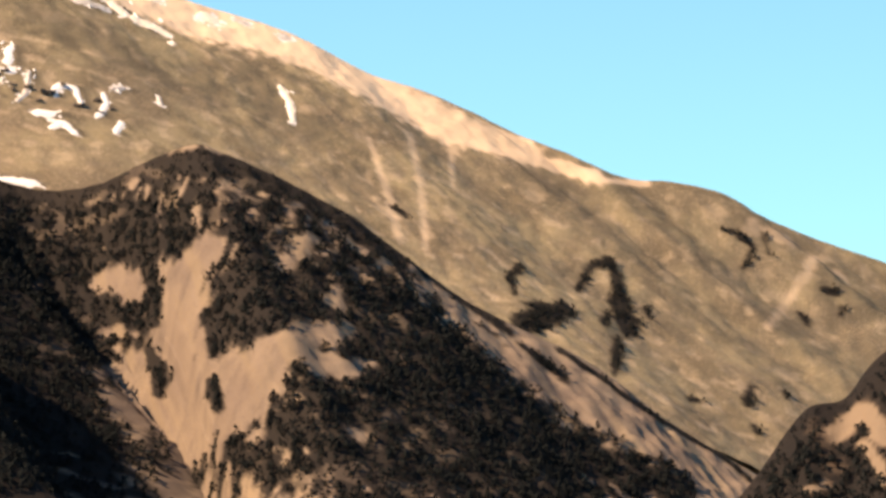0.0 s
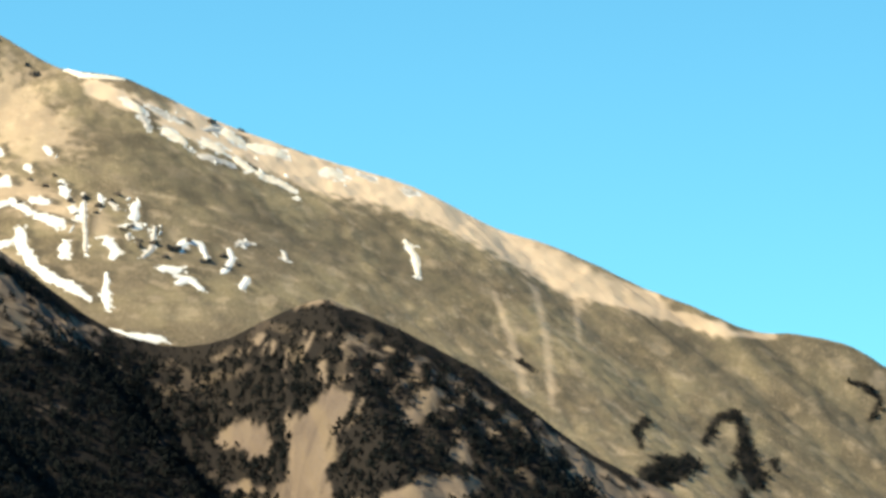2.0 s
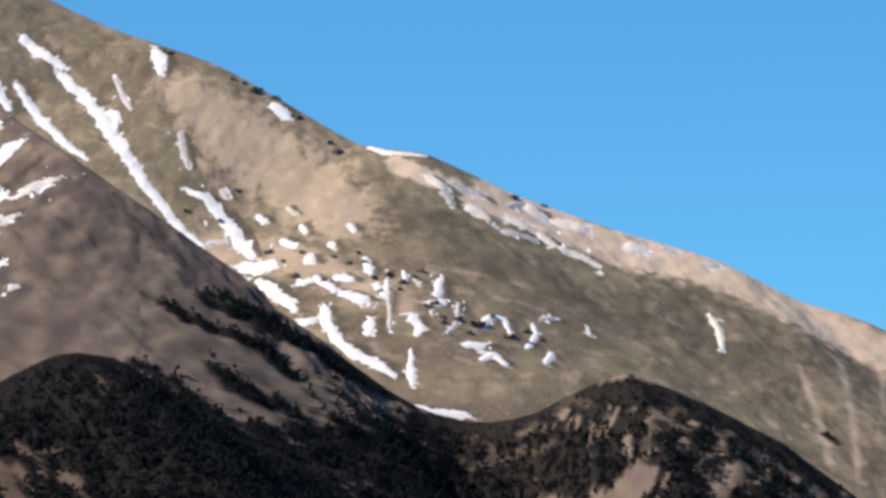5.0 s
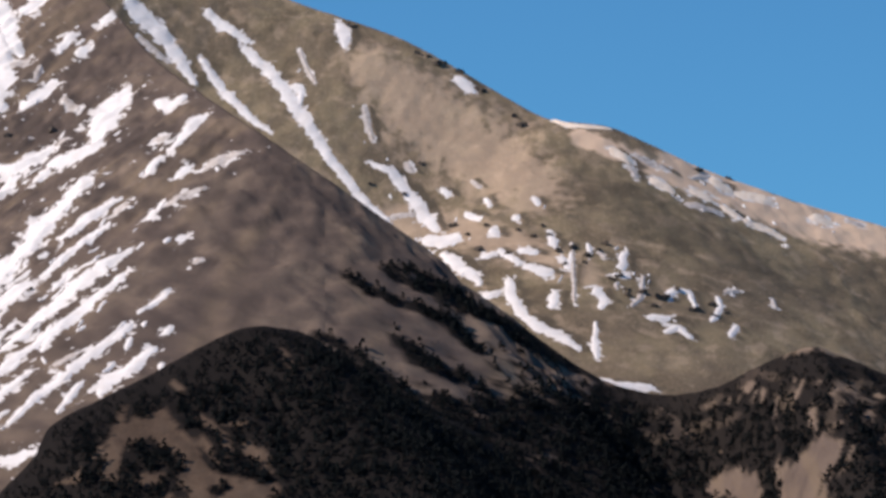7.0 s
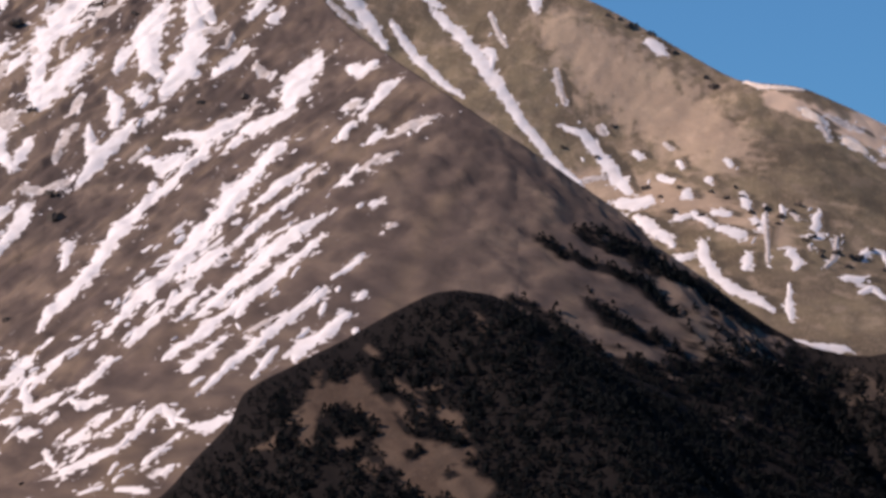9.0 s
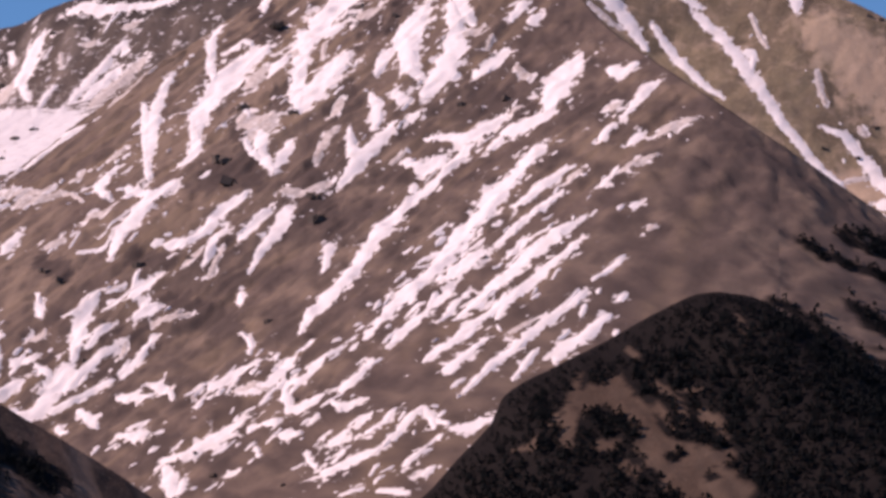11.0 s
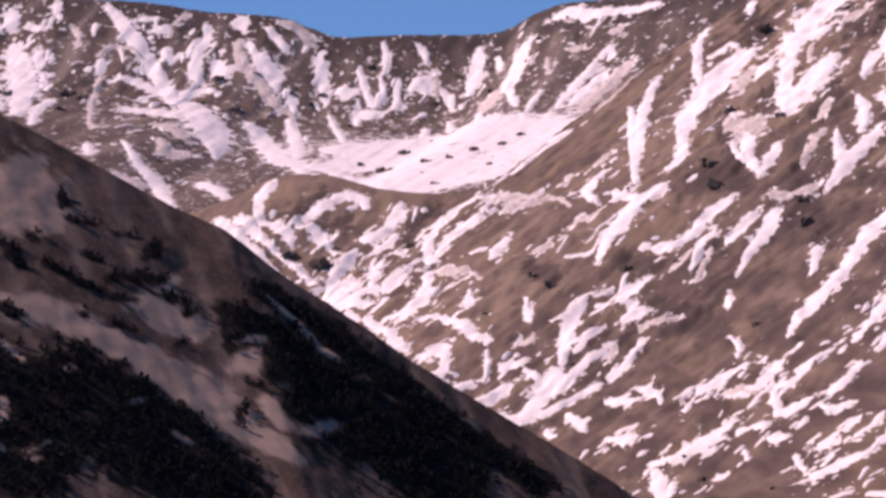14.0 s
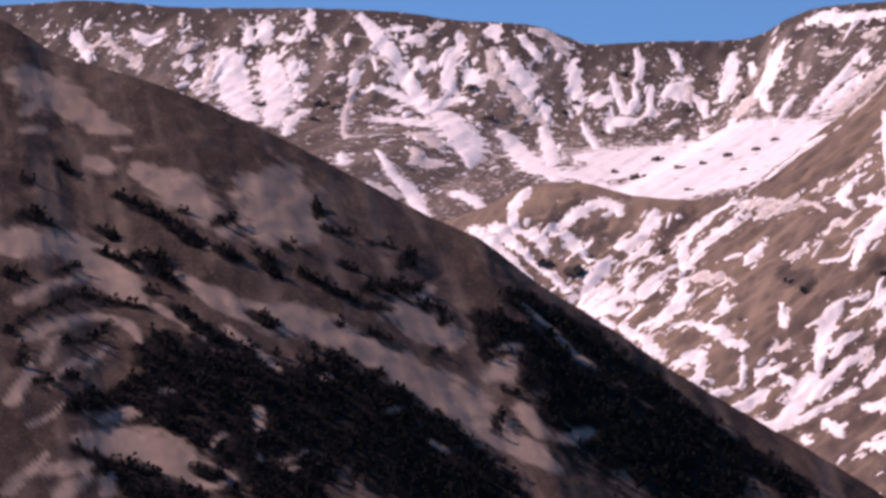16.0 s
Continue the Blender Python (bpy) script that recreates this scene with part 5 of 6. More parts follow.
def near(P, strokes, ragged=0.35, seed=0, by=2, soft=0.4):
    """0 to 1 for each point of P: how far it lies inside any of the bands or strokes, with ragged edges. by: 1 map, 2 elevation."""
    x, y = P[..., 0], P[..., by]
    wobble = 1 + ragged * 2 * fbm(x / 9, P[..., 1] / 9, 3, seed + 20)
    out = np.zeros(x.shape)
    for x0, y0, w0, x1, y1, w1 in segments(strokes):
        w = max(w0, w1)
        lo = (x > min(x0, x1) - 2 * w) & (x < max(x0, x1) + 2 * w) & (y > min(y0, y1) - 2 * w) & (y < max(y0, y1) + 2 * w)
        dx, dy = x1 - x0, y1 - y0
        s = np.clip(((x[lo] - x0) * dx + (y[lo] - y0) * dy) / (dx * dx + dy * dy + 1e-6), 0, 1)
        d = np.hypot(x[lo] - x0 - s * dx, y[lo] - y0 - s * dy) / (0.5 * (w0 + s * (w1 - w0)) * wobble[lo] + 1e-6)
        out[lo] = np.maximum(out[lo], np.clip((1 + 0.6 * soft - d) / soft, 0, 1))
    return out


def mesh_of(name, verts, faces, mat, smooth=True):
    me = bpy.data.meshes.new(name)
    me.from_pydata(verts, [], faces)
    me.polygons.foreach_set("use_smooth", [smooth] * len(me.polygons))
    me.materials.append(mat)
    return me


def grid_faces(n, m):
    i = np.arange(n * m).reshape(n, m)
    return np.stack([i[:-1, :-1], i[:-1, 1:], i[1:, 1:], i[1:, :-1]], -1).reshape(-1, 4)


GROUND = {}


def mountain(name, form, mat, label, sections, runs=0.4, **marks):
    """A mountain in sections from one crest point to another, and its back slope; marks: an array of 0 to 1 for each point, by name."""
    P, back, share = form
    top = tagged(new(name), label, "mountain", "mountain range", "thing")
    cuts = [int(np.searchsorted(share, s[1])) for s in sections] + [len(share) - 1]

    def piece(title, rows, columns):
        Q = P[rows, columns]
        me = mesh_of(title, Q.reshape(-1, 3).tolist(), grid_faces(*Q.shape[:2]).tolist(), mat)
        i, j = np.meshgrid(np.arange(len(share))[rows], np.arange(P.shape[1])[columns], indexing="ij")
        for key, kind in (("scree", 0), ("rock_and_shade", 1), ("litter_shade", 2), ("thin_snow", 3)):
            value = marks[key][rows, columns] if key in marks else np.zeros(Q.shape[:2])
            if kind < 2:   # pale and dark runs of stones down the fall lines
                value = np.maximum(value, runs * (1.0, 0.7)[kind] * np.clip(2.6 * fbm(i / 9.0 + 50 * kind, j / 70.0, 4, 90 + kind) - 0.15, 0, 1))
            me.attributes.new(key, "FLOAT", "POINT").data.foreach_set("value", np.ascontiguousarray(value).ravel().astype(np.float32))
        new(title, me).parent = top
    for (title, *_), low, high in zip(sections, cuts, cuts[1:]):
        piece(title, slice(low, high + 1), slice(back - 1, None))
    piece("back_slope", slice(None), slice(None, back))
    GROUND[name] = BVHTree.FromPolygons(P.reshape(-1, 3).tolist(), grid_faces(*P.shape[:2]).tolist())
    return top


def height(name, x, y):
    hit = GROUND[name].ray_cast(Vector((x, y, 3000)), Vector((0, 0, -1)))
    return hit[0]


# the valley floor, one sheet to the horizon
r = np.concatenate([[0.0], np.geomspace(20, 9000, 50)])
a = np.linspace(0, 2 * math.pi, 97)
R, A = np.meshgrid(r, a, indexing="ij")
floor = np.stack([R * np.sin(A), R * np.cos(A), np.clip(R - 60, 0, None) * 0.004 * (1 + fbm(R * np.sin(A) / 300, R * np.cos(A) / 300, 3, 9))], -1)
tagged(new("ground", mesh_of("ground", floor.reshape(-1, 3).tolist(), grid_faces(*R.shape)[:, ::-1].tolist(), PLAIN)), "dry brown valley floor below the mountains", "ground", kind="structure")


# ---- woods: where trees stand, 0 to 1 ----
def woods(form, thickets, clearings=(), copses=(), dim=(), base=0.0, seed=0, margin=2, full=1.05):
    """Density of trees, kept off the very crest, and of the dark needles, low growth and painted shade under and round
    them.
    """
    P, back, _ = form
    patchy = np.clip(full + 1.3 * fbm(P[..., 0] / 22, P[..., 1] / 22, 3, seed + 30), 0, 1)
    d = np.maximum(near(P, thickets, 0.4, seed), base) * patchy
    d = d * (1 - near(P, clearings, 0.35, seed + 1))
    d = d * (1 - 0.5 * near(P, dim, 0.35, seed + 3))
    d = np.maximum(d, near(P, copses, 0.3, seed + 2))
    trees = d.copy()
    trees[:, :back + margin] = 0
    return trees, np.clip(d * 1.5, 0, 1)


def wider(rows, by):
    return [tuple((x, y, w * by) for x, y, w in row) for row in rows]


FRONT_WOODS, FRONT_LITTER_SHADE = woods(FRONT, wider(PEAK_WOOD, 1.2) + SADDLE_WOOD, PEAK_LIGHT + SADDLE_LIGHT, PEAK_DARK + wider(SADDLE_DARK, 1.5), PEAK_DIM, seed=1, full=1.6)
FAR_WOODS, FAR_LITTER_SHADE = woods(FAR, [], [], FAR_TREES, seed=2)
LEFT_WOODS, LEFT_LITTER_SHADE = woods(LEFT, LEFT_WOOD, LEFT_LIGHT, LEFT_DARK, seed=4, full=1.6)
HILL_WOODS, HILL_LITTER_SHADE = woods(HILL, [], HILL_LIGHT, HILL_DARK, base=0.95, seed=5, full=1.6)
RIGHT_WOODS, RIGHT_LITTER_SHADE = woods(RIGHT, [], RIGHT_CLEARINGS, base=0.9, seed=6)

FACE_SNOW = FACE_ON_FRONT + LIP_ON_FRONT + FACE_THIN_ON_FRONT + LIP_THIN_ON_FRONT
WALL_SNOW = WALL_ON_CIRQUE + BOWL_ON_CIRQUE + WALL_THIN_ON_CIRQUE
RIDGE_SNOW = FARG_ON_FAR + FARG_THIN_ON_FAR
FACE_DUST = np.maximum(near(FRONT[0], wider(FACE_SNOW, 1.5), 0.4, 21, 1), 0.4 * near(FRONT[0], wider(FACE_SNOW, 3.6), 0.5, 22, 1)) * (1 - FRONT_LITTER_SHADE)
CIRQUE_DUST = np.maximum(near(CIRQUE[0], wider(WALL_SNOW, 1.5), 0.4, 23, 1), 0.5 * near(CIRQUE[0], wider(WALL_SNOW, 4.0), 0.5, 24, 1))
# shadow marks painted on the ground just right of the smaller snow patches
SNOW_SHADE = [tuple((x + 0.75 * w + 2.0, y, 0.8 * w) for x, y, w in row) for row in RIDGE_SNOW if 90 < row[0][0] < 420 and max(q[2] for q in row) < 13]
FAR_DUST = near(FAR[0], wider(RIDGE_SNOW, 1.4), 0.4, 25, 1)

# shade of the spur's lee side, painted as patchy dark ground from the summit down to the saddle
LEE_SHADE = np.clip(np.minimum((FRONT[2] - 15.0) / 1.6, (28.0 - FRONT[2]) / 2.0), 0, 1)[:, None] * np.clip(0.62 + 1.1 * fbm(FRONT[0][..., 0] / 24, FRONT[0][..., 2] / 15, 3, 29), 0, 1)
LEE_SHADE[:, :FRONT[1]] = 0

# darker ground stands in for shade on the flank turned from the sun
EAST_FLANK_SHADE = 0.45 * np.clip((FAR[2] - 14.5) / 4, 0, 1)[:, None] * np.clip(0.7 + 1.2 * fbm(FAR[0][..., 0] / 40, FAR[0][..., 2] / 25, 3, 34), 0, 1)

RIM = np.zeros(CIRQUE[0].shape[:2])
RIM[:, :CIRQUE[1] + 26] = 1
RIM *= np.clip(1.2 - np.abs(np.arange(RIM.shape[1]) - CIRQUE[1])[None] / 22 + 1.2 * fbm(CIRQUE[0][..., 0] / 30, CIRQUE[0][..., 1] / 30, 3, 19), 0, 1)

# the rock mark here also carries the painted shade of the spur
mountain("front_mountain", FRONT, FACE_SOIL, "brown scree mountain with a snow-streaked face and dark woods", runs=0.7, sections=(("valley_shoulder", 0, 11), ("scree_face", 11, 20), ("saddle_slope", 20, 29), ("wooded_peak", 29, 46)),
         litter_shade=FRONT_LITTER_SHADE, rock_and_shade=np.maximum.reduce([near(FRONT[0], FACE_ROCK, 0.6, 13), near(FRONT[0], SPUR_SHADE, 0.4, 16), 0.6 * near(FRONT[0], SPUR_DARK, 0.6, 28, soft=0.9), 0.95 * LEE_SHADE, 0.35 * near(FRONT[0], PEAK_LIGHT, 0.4, 35)]), thin_snow=FACE_DUST)
# the rock and scree marks here also hold the flanks' painted shade and sunlight
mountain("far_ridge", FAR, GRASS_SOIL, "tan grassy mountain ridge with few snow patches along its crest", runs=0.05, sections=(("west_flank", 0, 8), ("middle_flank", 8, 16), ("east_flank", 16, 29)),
         litter_shade=FAR_LITTER_SHADE, rock_and_shade=np.maximum.reduce([0.6 * near(FAR[0], FAR_DARKER, 0.6, 27, soft=0.8), near(FAR[0], SNOW_SHADE, 0.5, 33, 1), EAST_FLANK_SHADE]), scree=np.maximum(0.42 * near(FAR[0], FAR_PALE, 0.5, seed=12, soft=0.7), 0.95 * near(FAR[0], FAR_CREST_SUNLIT_SCREE + FAR_CREST_SUNLIT_WEST, 0.3, 15)), thin_snow=FAR_DUST)
mountain("cirque_headwall", CIRQUE, ROCK_SOIL, "grey rocky headwall round a snow-filled bowl", (("west_wall", 0, 10), ("bowl_wall", 10, 19)), 0.6, rock_and_shade=RIM, thin_snow=CIRQUE_DUST)
mountain("shaded_ridge", LEFT, SHADED_SCRUB_SOIL, "dim brown ridge with dark wooded slopes and pale scree", (("upper_shoulder", 0, 3), ("shoulder", 3, 18)), 0.3,
         litter_shade=LEFT_LITTER_SHADE, scree=near(LEFT[0], LEFT_LIGHT, 0.3, 14))
mountain("wooded_hill", HILL, HILL_SOIL, "low hill under dark conifers with bare brown clearings", (("slope", 0, 17),), litter_shade=HILL_LITTER_SHADE)
mountain("rocky_hill", RIGHT, HILL_SOIL, "small brown hill with scattered dark trees and pale rock", (("slope", 0, 10),), litter_shade=RIGHT_LITTER_SHADE, scree=near(RIGHT[0], RIGHT_CLEARINGS, seed=16))


# ---- snow ----
def snow_grid(where, row, seed):
    """Points and faces of one patch of old snow along its stations, draped on the slope, domed, with ragged edges that dip into the ground."""
    p = np.array(row, float)
    run = np.concatenate([[0], np.cumsum(np.hypot(*np.diff(p[:, :2], axis=0).T))])
    if run[-1] < 0.5:
        return None
    tip, tail = 0.35 * p[0, 2], 0.35 * p[-1, 2]
    full = run[-1] + tip + tail
    n, m = max(6, int(full / 1.9)), max(7, int(p[:, 2].max() / 1.6))
    a = np.linspace(-tip, run[-1] + tail, n)
    inside = np.clip(a, 0, run[-1])
    line = np.stack([np.interp(inside, run, p[:, k]) for k in range(3)], -1)
    span = max(3, n // (2 * len(p))) | 1
    soft = np.stack([np.convolve(np.pad(line[:, k], span // 2, mode="edge"), np.ones(span) / span, "valid") for k in range(3)], -1)
    ends = np.array([(p[1] - p[0])[:2] / max(run[1], 1e-6), (p[-1] - p[-2])[:2] / max(run[-1] - run[-2], 1e-6)])
    soft[:, :2] += np.minimum(a, 0)[:, None] * ends[0] + np.maximum(a - run[-1], 0)[:, None] * ends[1]
    way = np.gradient(soft[:, :2], axis=0)
    way /= np.hypot(*way.T)[:, None] + 1e-9
    reach = np.minimum(1.0, np.minimum((a + tip) / (2 * tip + 0.3), (run[-1] + tail - a) / (2 * tail + 0.3)))
    verts = []
    for i in range(n):
        end = math.sqrt(max(0.0, 1 - (1 - max(0.0, reach[i])) ** 2))
        w = soft[i, 2]
        for j in range(m):
            b = 2 * j / (m - 1) - 1
            turn = seed * 1.7 + (4 if b > 0 else 0)
            ragged = 1 + 0.42 * noise.noise((a[i] / 6.0, turn, 0.5)) + 0.22 * noise.noise((a[i] / 2.4, turn, 9))
            side = 0.58 * w * b * ragged * max(end, 0.05)
            x, y = soft[i, 0] - way[i, 1] * side, soft[i, 1] + way[i, 0] * side
            q = height(where, x, y)
            if q is None:
                return None
            verts.append((x, y, q.z + 1.0 * (1 - b * b) * end + 0.35 * noise.noise((x / 6.5, y / 6.5, 2)) - 0.2))
    return verts, [tuple(f) for f in grid_faces(n, m).tolist()]


def snow_patches(where, rows, group, on, mat=SNOW):
    for k, row in enumerate(rows):
        made = snow_grid(where, row, k + len(group))
        if made:
            wide = max(s[2] for s in row)
            long = sum(math.hypot(b[0] - a[0], b[1] - a[1]) for a, b in zip(row, row[1:])) / wide
            size = "broad field" if wide > 45 else "long streak" if long > 5 else "long patch" if long > 1.8 else "small patch"
            tagged(new("snow_patch", mesh_of("snow_patch", *made, mat)), f"{size} of {'dirty' if mat == THIN_SNOW else 'sun-tinted cream' if mat == SUN_TINTED_SNOW else 'white'} snow on {on}", "snow patch", group)


snow_patches("front_mountain", FACE_ON_FRONT + WALL_ON_FRONT, "snow streaks of the brown face", "the steep brown scree face")
snow_patches("front_mountain", FACE_THIN_ON_FRONT + WALL_THIN_ON_FRONT, "thin snow of the brown face", "the steep brown scree face", THIN_SNOW)
snow_patches("front_mountain", LIP_ON_FRONT + BOWL_ON_FRONT, "snow of the upper valley", "the stony valley side")
snow_patches("front_mountain", LIP_THIN_ON_FRONT, "thin snow of the upper valley", "the stony valley side", THIN_SNOW)
snow_patches("cirque_headwall", BOWL_ON_CIRQUE, "snow of the cirque bowl", "the cirque floor")
snow_patches("cirque_headwall", WALL_ON_CIRQUE, "snow gullies of the headwall", "the grey cirque headwall")
snow_patches("cirque_headwall", WALL_THIN_ON_CIRQUE, "thin snow of the headwall", "the grey cirque headwall", THIN_SNOW)
UNDER_CREST = [row for row in FARG_ON_FAR if row[0][0] > 262 and row[0][1] > 4040]
snow_patches("far_ridge", [row for row in FARG_ON_FAR if row not in UNDER_CREST], "snow of the far ridge", "the tan grassy ridge")
# patches under the crest, coloured warm as if sunlit
snow_patches("far_ridge", UNDER_CREST, "dusty snow of the far crest", "the pale upper slope", SUN_TINTED_SNOW)
snow_patches("far_ridge", FARG_THIN_ON_FAR, "thin snow of the far ridge", "the tan grassy ridge", THIN_SNOW)


def snow_flecks(name, where, form, inside, count, label, seed, size=1.0):
    """Small remnants of snow, too many to count, as one mesh."""
    rng = np.random.RandomState(seed)
    P, back, _ = form
    weight = (inside * np.clip(0.35 + 1.6 * fbm(P[..., 0] / 26, P[..., 1] / 26, 3, seed), 0, 1)).copy()
    weight[:, :back + 8] = 0
    pick = rng.choice(weight.size, count, p=weight.ravel() / weight.sum())
    verts, faces = [], []
    n, m = P.shape[:2]
    for q in pick:
        i, j = divmod(int(q), m)
        if not (3 < i < n - 3 and j < m - 14):
            continue
        a, b = P[i, j], P[i, j + 6]
        way = (b - a)[:2] / (np.hypot(*(b - a)[:2]) + 1e-6)
        turn = rng.normal(0, 0.45)
        way = np.array([way[0] * math.cos(turn) - way[1] * math.sin(turn), way[0] * math.sin(turn) + way[1] * math.cos(turn)])
        long = size * rng.uniform(1.5, 13) * rng.uniform(0.4, 1)
        wide = size * rng.uniform(1.6, 4.2)
        made = snow_grid(where, ((a[0], a[1], wide), (a[0] + way[0] * long, a[1] + way[1] * long, 0.6 * wide)), int(q) % 977)
        if made:
            faces += [tuple(v + len(verts) for v in f) for f in made[1]]
            verts += made[0]
    tagged(new(name, mesh_of(name, verts, faces, SNOW)), label, "snow", kind="stuff")


snow_flecks("snow_remnants", "front_mountain", FRONT, near(FRONT[0], wider(FACE_SNOW, 3.0), 0.4, 51, 1) * (1 - FRONT_LITTER_SHADE), 380, "small scattered remnants of old snow on brown scree", 61)
snow_flecks("headwall_snow_remnants", "cirque_headwall", CIRQUE, near(CIRQUE[0], wider(WALL_SNOW, 3.0), 0.4, 52, 1), 330, "small scattered remnants of snow on grey rock", 62)
FOOT = [row for row in FACE_ON_FRONT if row[0][1] < 3240]
snow_flecks("foot_snow_remnants", "front_mountain", FRONT, near(FRONT[0], wider(FOOT, 3.2), 0.4, 56, 1) * (1 - FRONT_LITTER_SHADE), 220, "broken streaks of old snow at the foot of the face", 66, 1.5)
snow_flecks("valley_snow_remnants", "front_mountain", FRONT, near(FRONT[0], wider(LIP_ON_FRONT, 3.2), 0.4, 54, 1) * (1 - FRONT_LITTER_SHADE), 200, "patchy old snow among the stones of the upper valley", 64, 1.8)
snow_flecks("headwall_snow_strips", "cirque_headwall", CIRQUE, near(CIRQUE[0], wider(WALL_ON_CIRQUE, 3.5), 0.4, 55, 1) * (1 + 1.5 * (CIRQUE[0][..., 0] < -850)), 240, "broken strips of snow on the grey headwall", 65, 2.2)
snow_flecks("ridge_snow_remnants", "far_ridge", FAR, near(FAR[0], wider(RIDGE_SNOW[12:], 3.0), 0.4, 53, 1), 70, "small scattered remnants of snow on the tan ridge", 63, 0.85)


# ---- rock outcrops ----
def outcrop_shape(seed):
    """A broken outcrop about 1 across: a few tilted blocks, their feet below the ground."""
    rng = random.Random(seed)
    bm = bmesh.new()
    for _ in range(5):
        made = bmesh.ops.create_cube(bm, size=1)["verts"]
        size = Vector((rng.uniform(0.25, 0.55), rng.uniform(0.25, 0.5), rng.uniform(0.2, 0.42)))
        turn = Euler((rng.uniform(-0.5, 0.5), rng.uniform(-0.5, 0.5), rng.uniform(0, 3))).to_matrix()
        place = Vector((rng.uniform(-0.35, 0.35), rng.uniform(-0.3, 0.3), rng.uniform(-0.1, 0.12)))
        for v in made:
            c = Vector((v.co.x * size.x, v.co.y * size.y, v.co.z * size.z)) * rng.uniform(0.75, 1.2)
            v.co = turn @ c + place
    bmesh.ops.recalc_face_normals(bm, faces=bm.faces)
    me = bpy.data.meshes.new("rock_outcrop")
    bm.to_mesh(me)
    bm.free()
    me.materials.append(ROCK)
    return me


OUTCROPS = [outcrop_shape(s) for s in range(5)]


def outcrops(where, rows, group, label, sunk=0.08):
    for k, (x, y, w) in enumerate(rows):
        p = height(where, x, y)
        if p:
            ob = tagged(new("rock_outcrop", OUTCROPS[k % 5]), label, "rock", group)
            ob.matrix_world = Matrix.LocRotScale((x, y, p.z - sunk * w), Euler((0.3, 0.1, k * 1.3)), (w, w, 0.9 * w))


outcrops("far_ridge", FAR_ROCKS, "rocks of the tan ridge", "small dark rock outcrop on the tan ridge")
outcrops("front_mountain", FACE_ROCKS, "rocks of the brown face", "dark rock outcrop in the brown scree face")
BOWL_ROCKS = [(-603, 4107, 10), (-583, 4110, 9), (-567, 4139, 10), (-666, 4282, 12), (-539, 4014, 8), (-571, 3940, 8), (-691, 4324, 10), (-546, 4158, 9), (-662, 4371, 10), (-538, 4205, 10)]
outcrops("cirque_headwall", BOWL_ROCKS, "rocks of the cirque bowl", "dark rock standing out of the bowl's snow", -0.04)
outcrops("cirque_headwall", WALL_ROCKS, "rocks of the headwall", "dark rock buttress between snow gullies")


# ---- trees ----
def tree_shape(seed, clumps=14, wide=1.1):
    """One rugged conifer, 1 high: trunk points and faces, crown of ragged clumps."""
    rng = np.random.RandomState(seed)
    tv, tf = [], []
    for k, (z, r) in enumerate(((-0.12, 0.04), (0.35, 0.028), (0.8, 0.008))):
        tv += [(r * math.cos(q * 2.094), r * math.sin(q * 2.094), z) for q in range(3)]
        if k:
            for q in range(3):
                a, b = 3 * k - 3 + q, 3 * k - 3 + (q + 1) % 3
                tf.append((a, b, b + 3, a + 3))
    cv, cf = [], []
    lean = rng.normal(0, 0.05, 2)
    for _ in range(clumps):
        z = rng.uniform(0.1, 1.0) ** 0.9
        reach = (0.40 * (1 - z) ** 0.75 + 0.05) * rng.uniform(0.45, 1.1)
        a = rng.uniform(0, 6.283)
        c = np.array([reach * math.cos(a) + lean[0] * z, reach * math.sin(a) + lean[1] * z, z * 0.95])
        s = rng.uniform(0.09, 0.17) * wide
        p = [c + s * np.array([math.cos(a + t), math.sin(a + t), h]) * rng.uniform(0.7, 1.3) for t, h in ((0, -0.5), (2.1, -0.1), (4.2, -0.1))]
        k = len(cv)
        cv += [tuple(v) for v in p] + [tuple(c + np.array([0, 0, s * rng.uniform(0.7, 1.4)]))]
        cf += [(k, k + 1, k + 3), (k + 1, k + 2, k + 3), (k + 2, k, k + 3)]
    return tv, tf, cv, cf


SHAPES = [tree_shape(s) for s in range(6)]
TRUNKS = [mesh_of("trunk", t[0], t[1], BARK, False) for t in SHAPES]
CROWNS = [mesh_of("crown", t[2], t[3], LEAF, False) for t in SHAPES]


def stand(form, density, spacing, seed, tall=(3.8, 7.2), keep=None):
    """Places and sizes of trees, picked by density over the grid."""
    rng = np.random.RandomState(seed)
    P, back, _ = form
    size = np.linalg.norm(np.cross(P[1:, :-1] - P[:-1, :-1], P[:-1, 1:] - P[:-1, :-1]), axis=-1)
    p = size * density[:-1, :-1] ** 1.2
    if keep is not None:
        p = p * keep[:-1, :-1]
    count = int(p.sum() / spacing ** 2)
    pick = rng.choice(p.size, count, p=p.ravel() / p.sum())
    i, j = np.divmod(pick, p.shape[1])
    f, g = rng.rand(count, 1), rng.rand(count, 1)
    at = P[i, j] * (1 - f) * (1 - g) + P[i + 1, j] * f * (1 - g) + P[i, j + 1] * (1 - f) * g + P[i + 1, j + 1] * f * g
    low = np.clip(0.3 + 0.7 * (j - back) / 22, 0.3, 1)   # stunted towards the crest
    return at, rng.uniform(*tall, count) * rng.uniform(0.75, 1.0, count) * low, rng.uniform(0, 6.283, count), rng.randint(0, 6, count)


def plant(places, rows, label, group):
    for k in rows:
        at, tall, turn, kind = (a[k] for a in places)
        tree = tagged(new("conifer"), label, "tree", group)
        tree.matrix_world = Matrix.LocRotScale(at, Euler((0, 0, turn)), (tall * 1.05, tall * 1.05, tall))
        for name, me in (("trunk", TRUNKS[kind]), ("crown", CROWNS[kind])):
            new(name, me).parent = tree


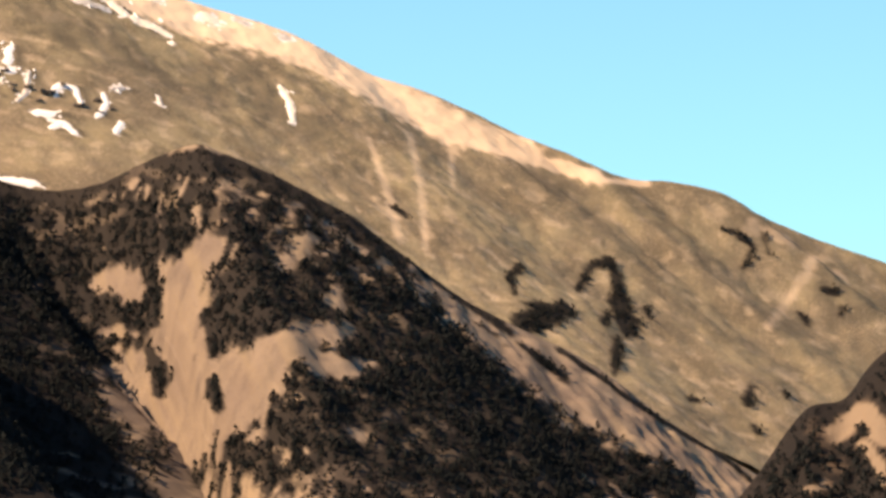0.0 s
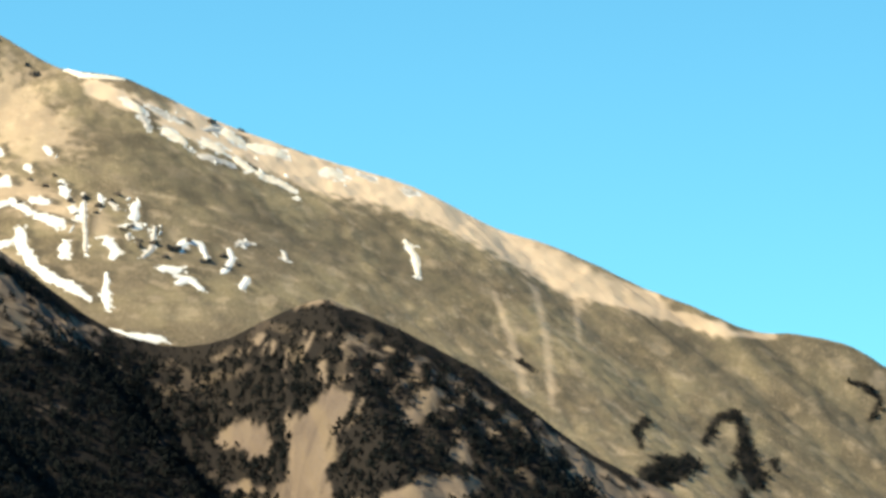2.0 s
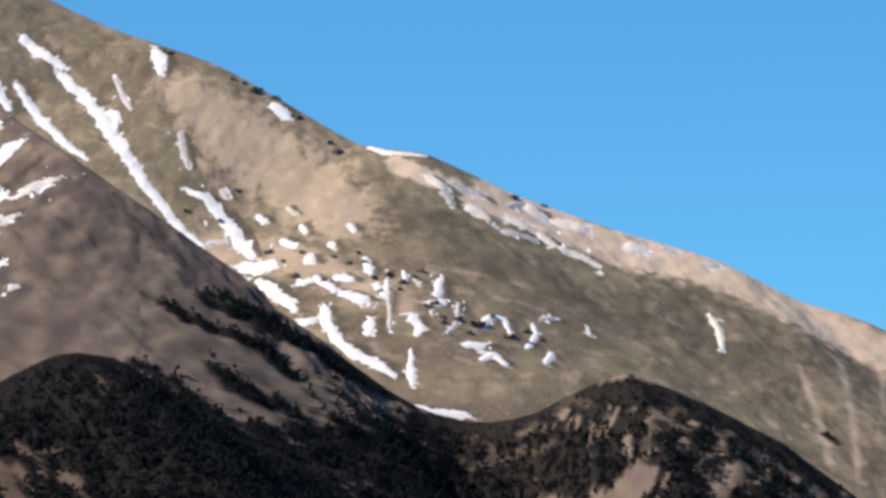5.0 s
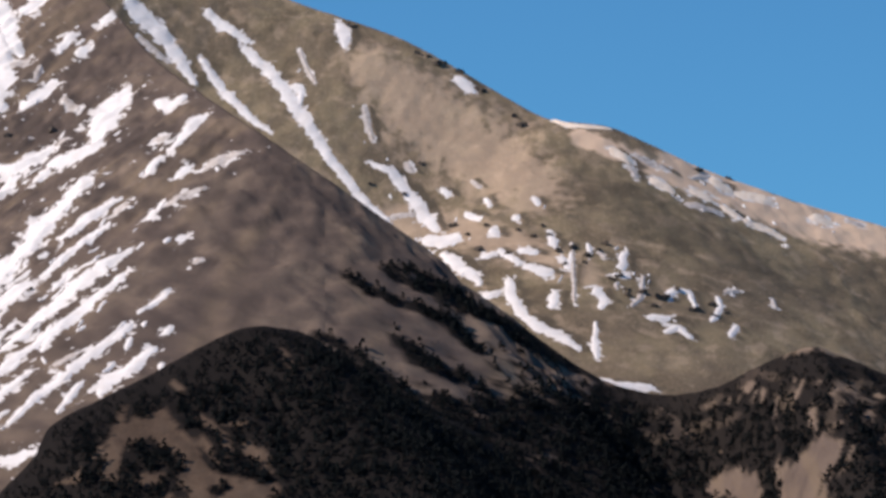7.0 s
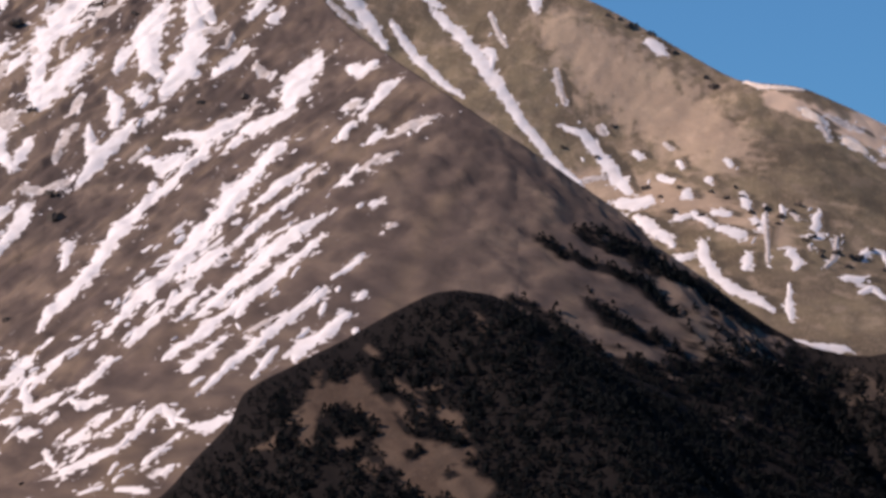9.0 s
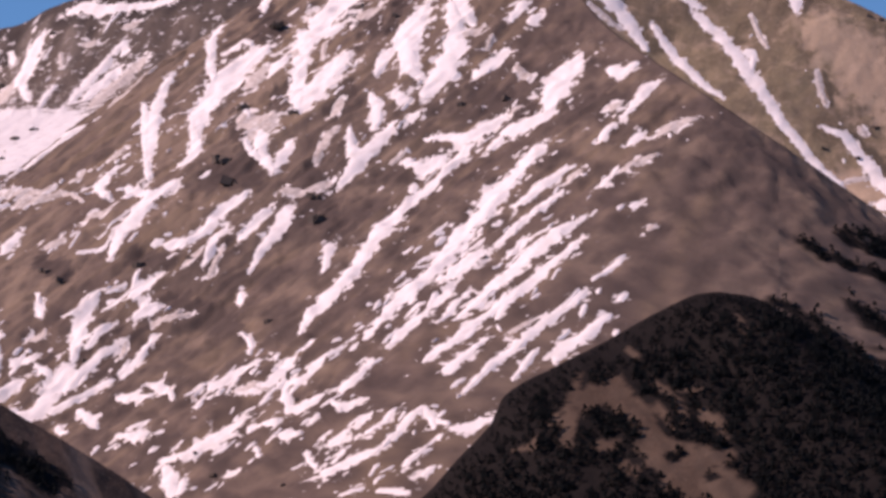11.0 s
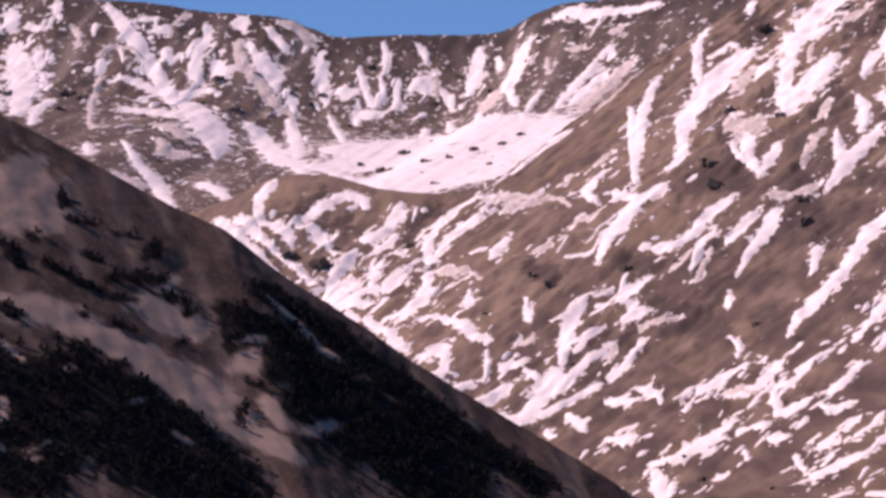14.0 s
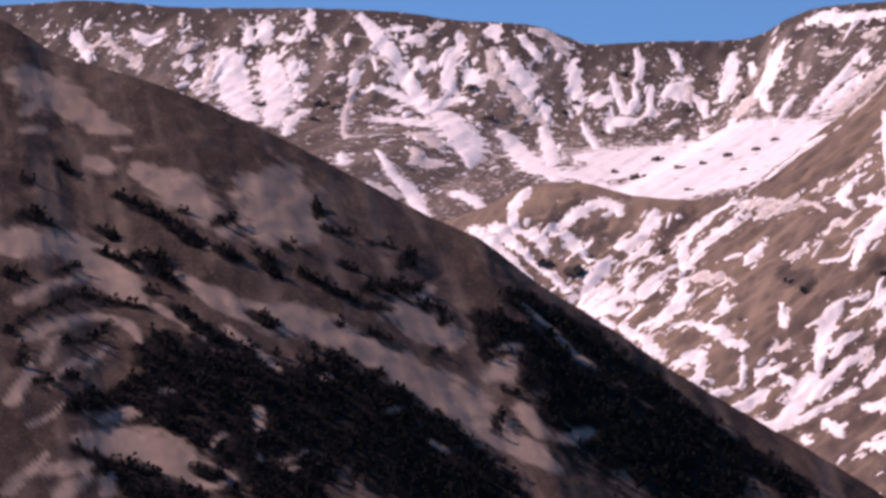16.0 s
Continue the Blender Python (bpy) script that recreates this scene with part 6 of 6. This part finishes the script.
def forest(name, places, rows, label):
    verts, faces, total = [], [], 0
    for kind, (tv, tf, cv, cf) in enumerate(SHAPES):
        base, quads = np.array(cv), np.array(cf)
        mine = [k for k in rows if places[3][k] == kind]
        for k in mine:
            c, s, h = math.cos(places[2][k]), math.sin(places[2][k]), places[1][k]
            v = base @ np.array([[c, s, 0], [-s, c, 0], [0, 0, 1]]) * (h * 1.05, h * 1.05, h) + places[0][k]
            verts.append(v)
            faces.append(quads + total)
            total += len(v)
    tagged(new(name, mesh_of(name, np.vstack(verts).tolist(), np.vstack(faces).tolist(), LEAF, False)), label, "forest", kind="stuff")


def wood(name, form, density, spacing, seed, singles, label_one, label_all, group, **more):
    places = stand(form, density, spacing, seed, **more)
    order = np.argsort(np.hypot(places[0][:, 0], places[0][:, 1]))
    alone = order[::max(1, len(order) // singles)][:singles] if singles else order[:0]
    rest = np.setdiff1d(order, alone)
    plant(places, alone, label_one, group)
    if len(rest):
        forest(name, places, rest, label_all)


def seen_part(form, low, high):
    """Keeps the woods to the upper slopes, between two heights above the valley."""
    z = form[0][..., 2]
    return ((z > low) & (z < high)).astype(float)


wood("front_woods", FRONT, FRONT_WOODS, 4.35, 71, 60, "dark conifer on the slope of the brown mountain", "dark conifer woods on the brown mountain", "conifers of the brown mountain", keep=seen_part(FRONT, 50, 900))
wood("ridge_thickets", FAR, FAR_WOODS, 4.2, 72, 40, "dark conifer in a thicket on the tan ridge", "dark thickets on the tan ridge", "conifers of the tan ridge", tall=(3.0, 5.5))
wood("ridge_woods", LEFT, LEFT_WOODS, 3.75, 74, 60, "dark conifer on the shaded brown ridge", "dark conifer woods on the shaded ridge", "conifers of the shaded ridge", tall=(3.0, 6.2), keep=seen_part(LEFT, 95, 900))
wood("hill_woods", HILL, HILL_WOODS, 3.9, 75, 60, "dark conifer on the low wooded hill", "dark conifer woods on the low hill", "conifers of the low hill", keep=seen_part(HILL, 52, 900))
wood("rocky_hill_woods", RIGHT, RIGHT_WOODS, 4.4, 76, 40, "dark conifer among pale rock on the hill", "dark conifers on the small rocky hill", "conifers of the rocky hill", keep=seen_part(RIGHT, 30, 900))
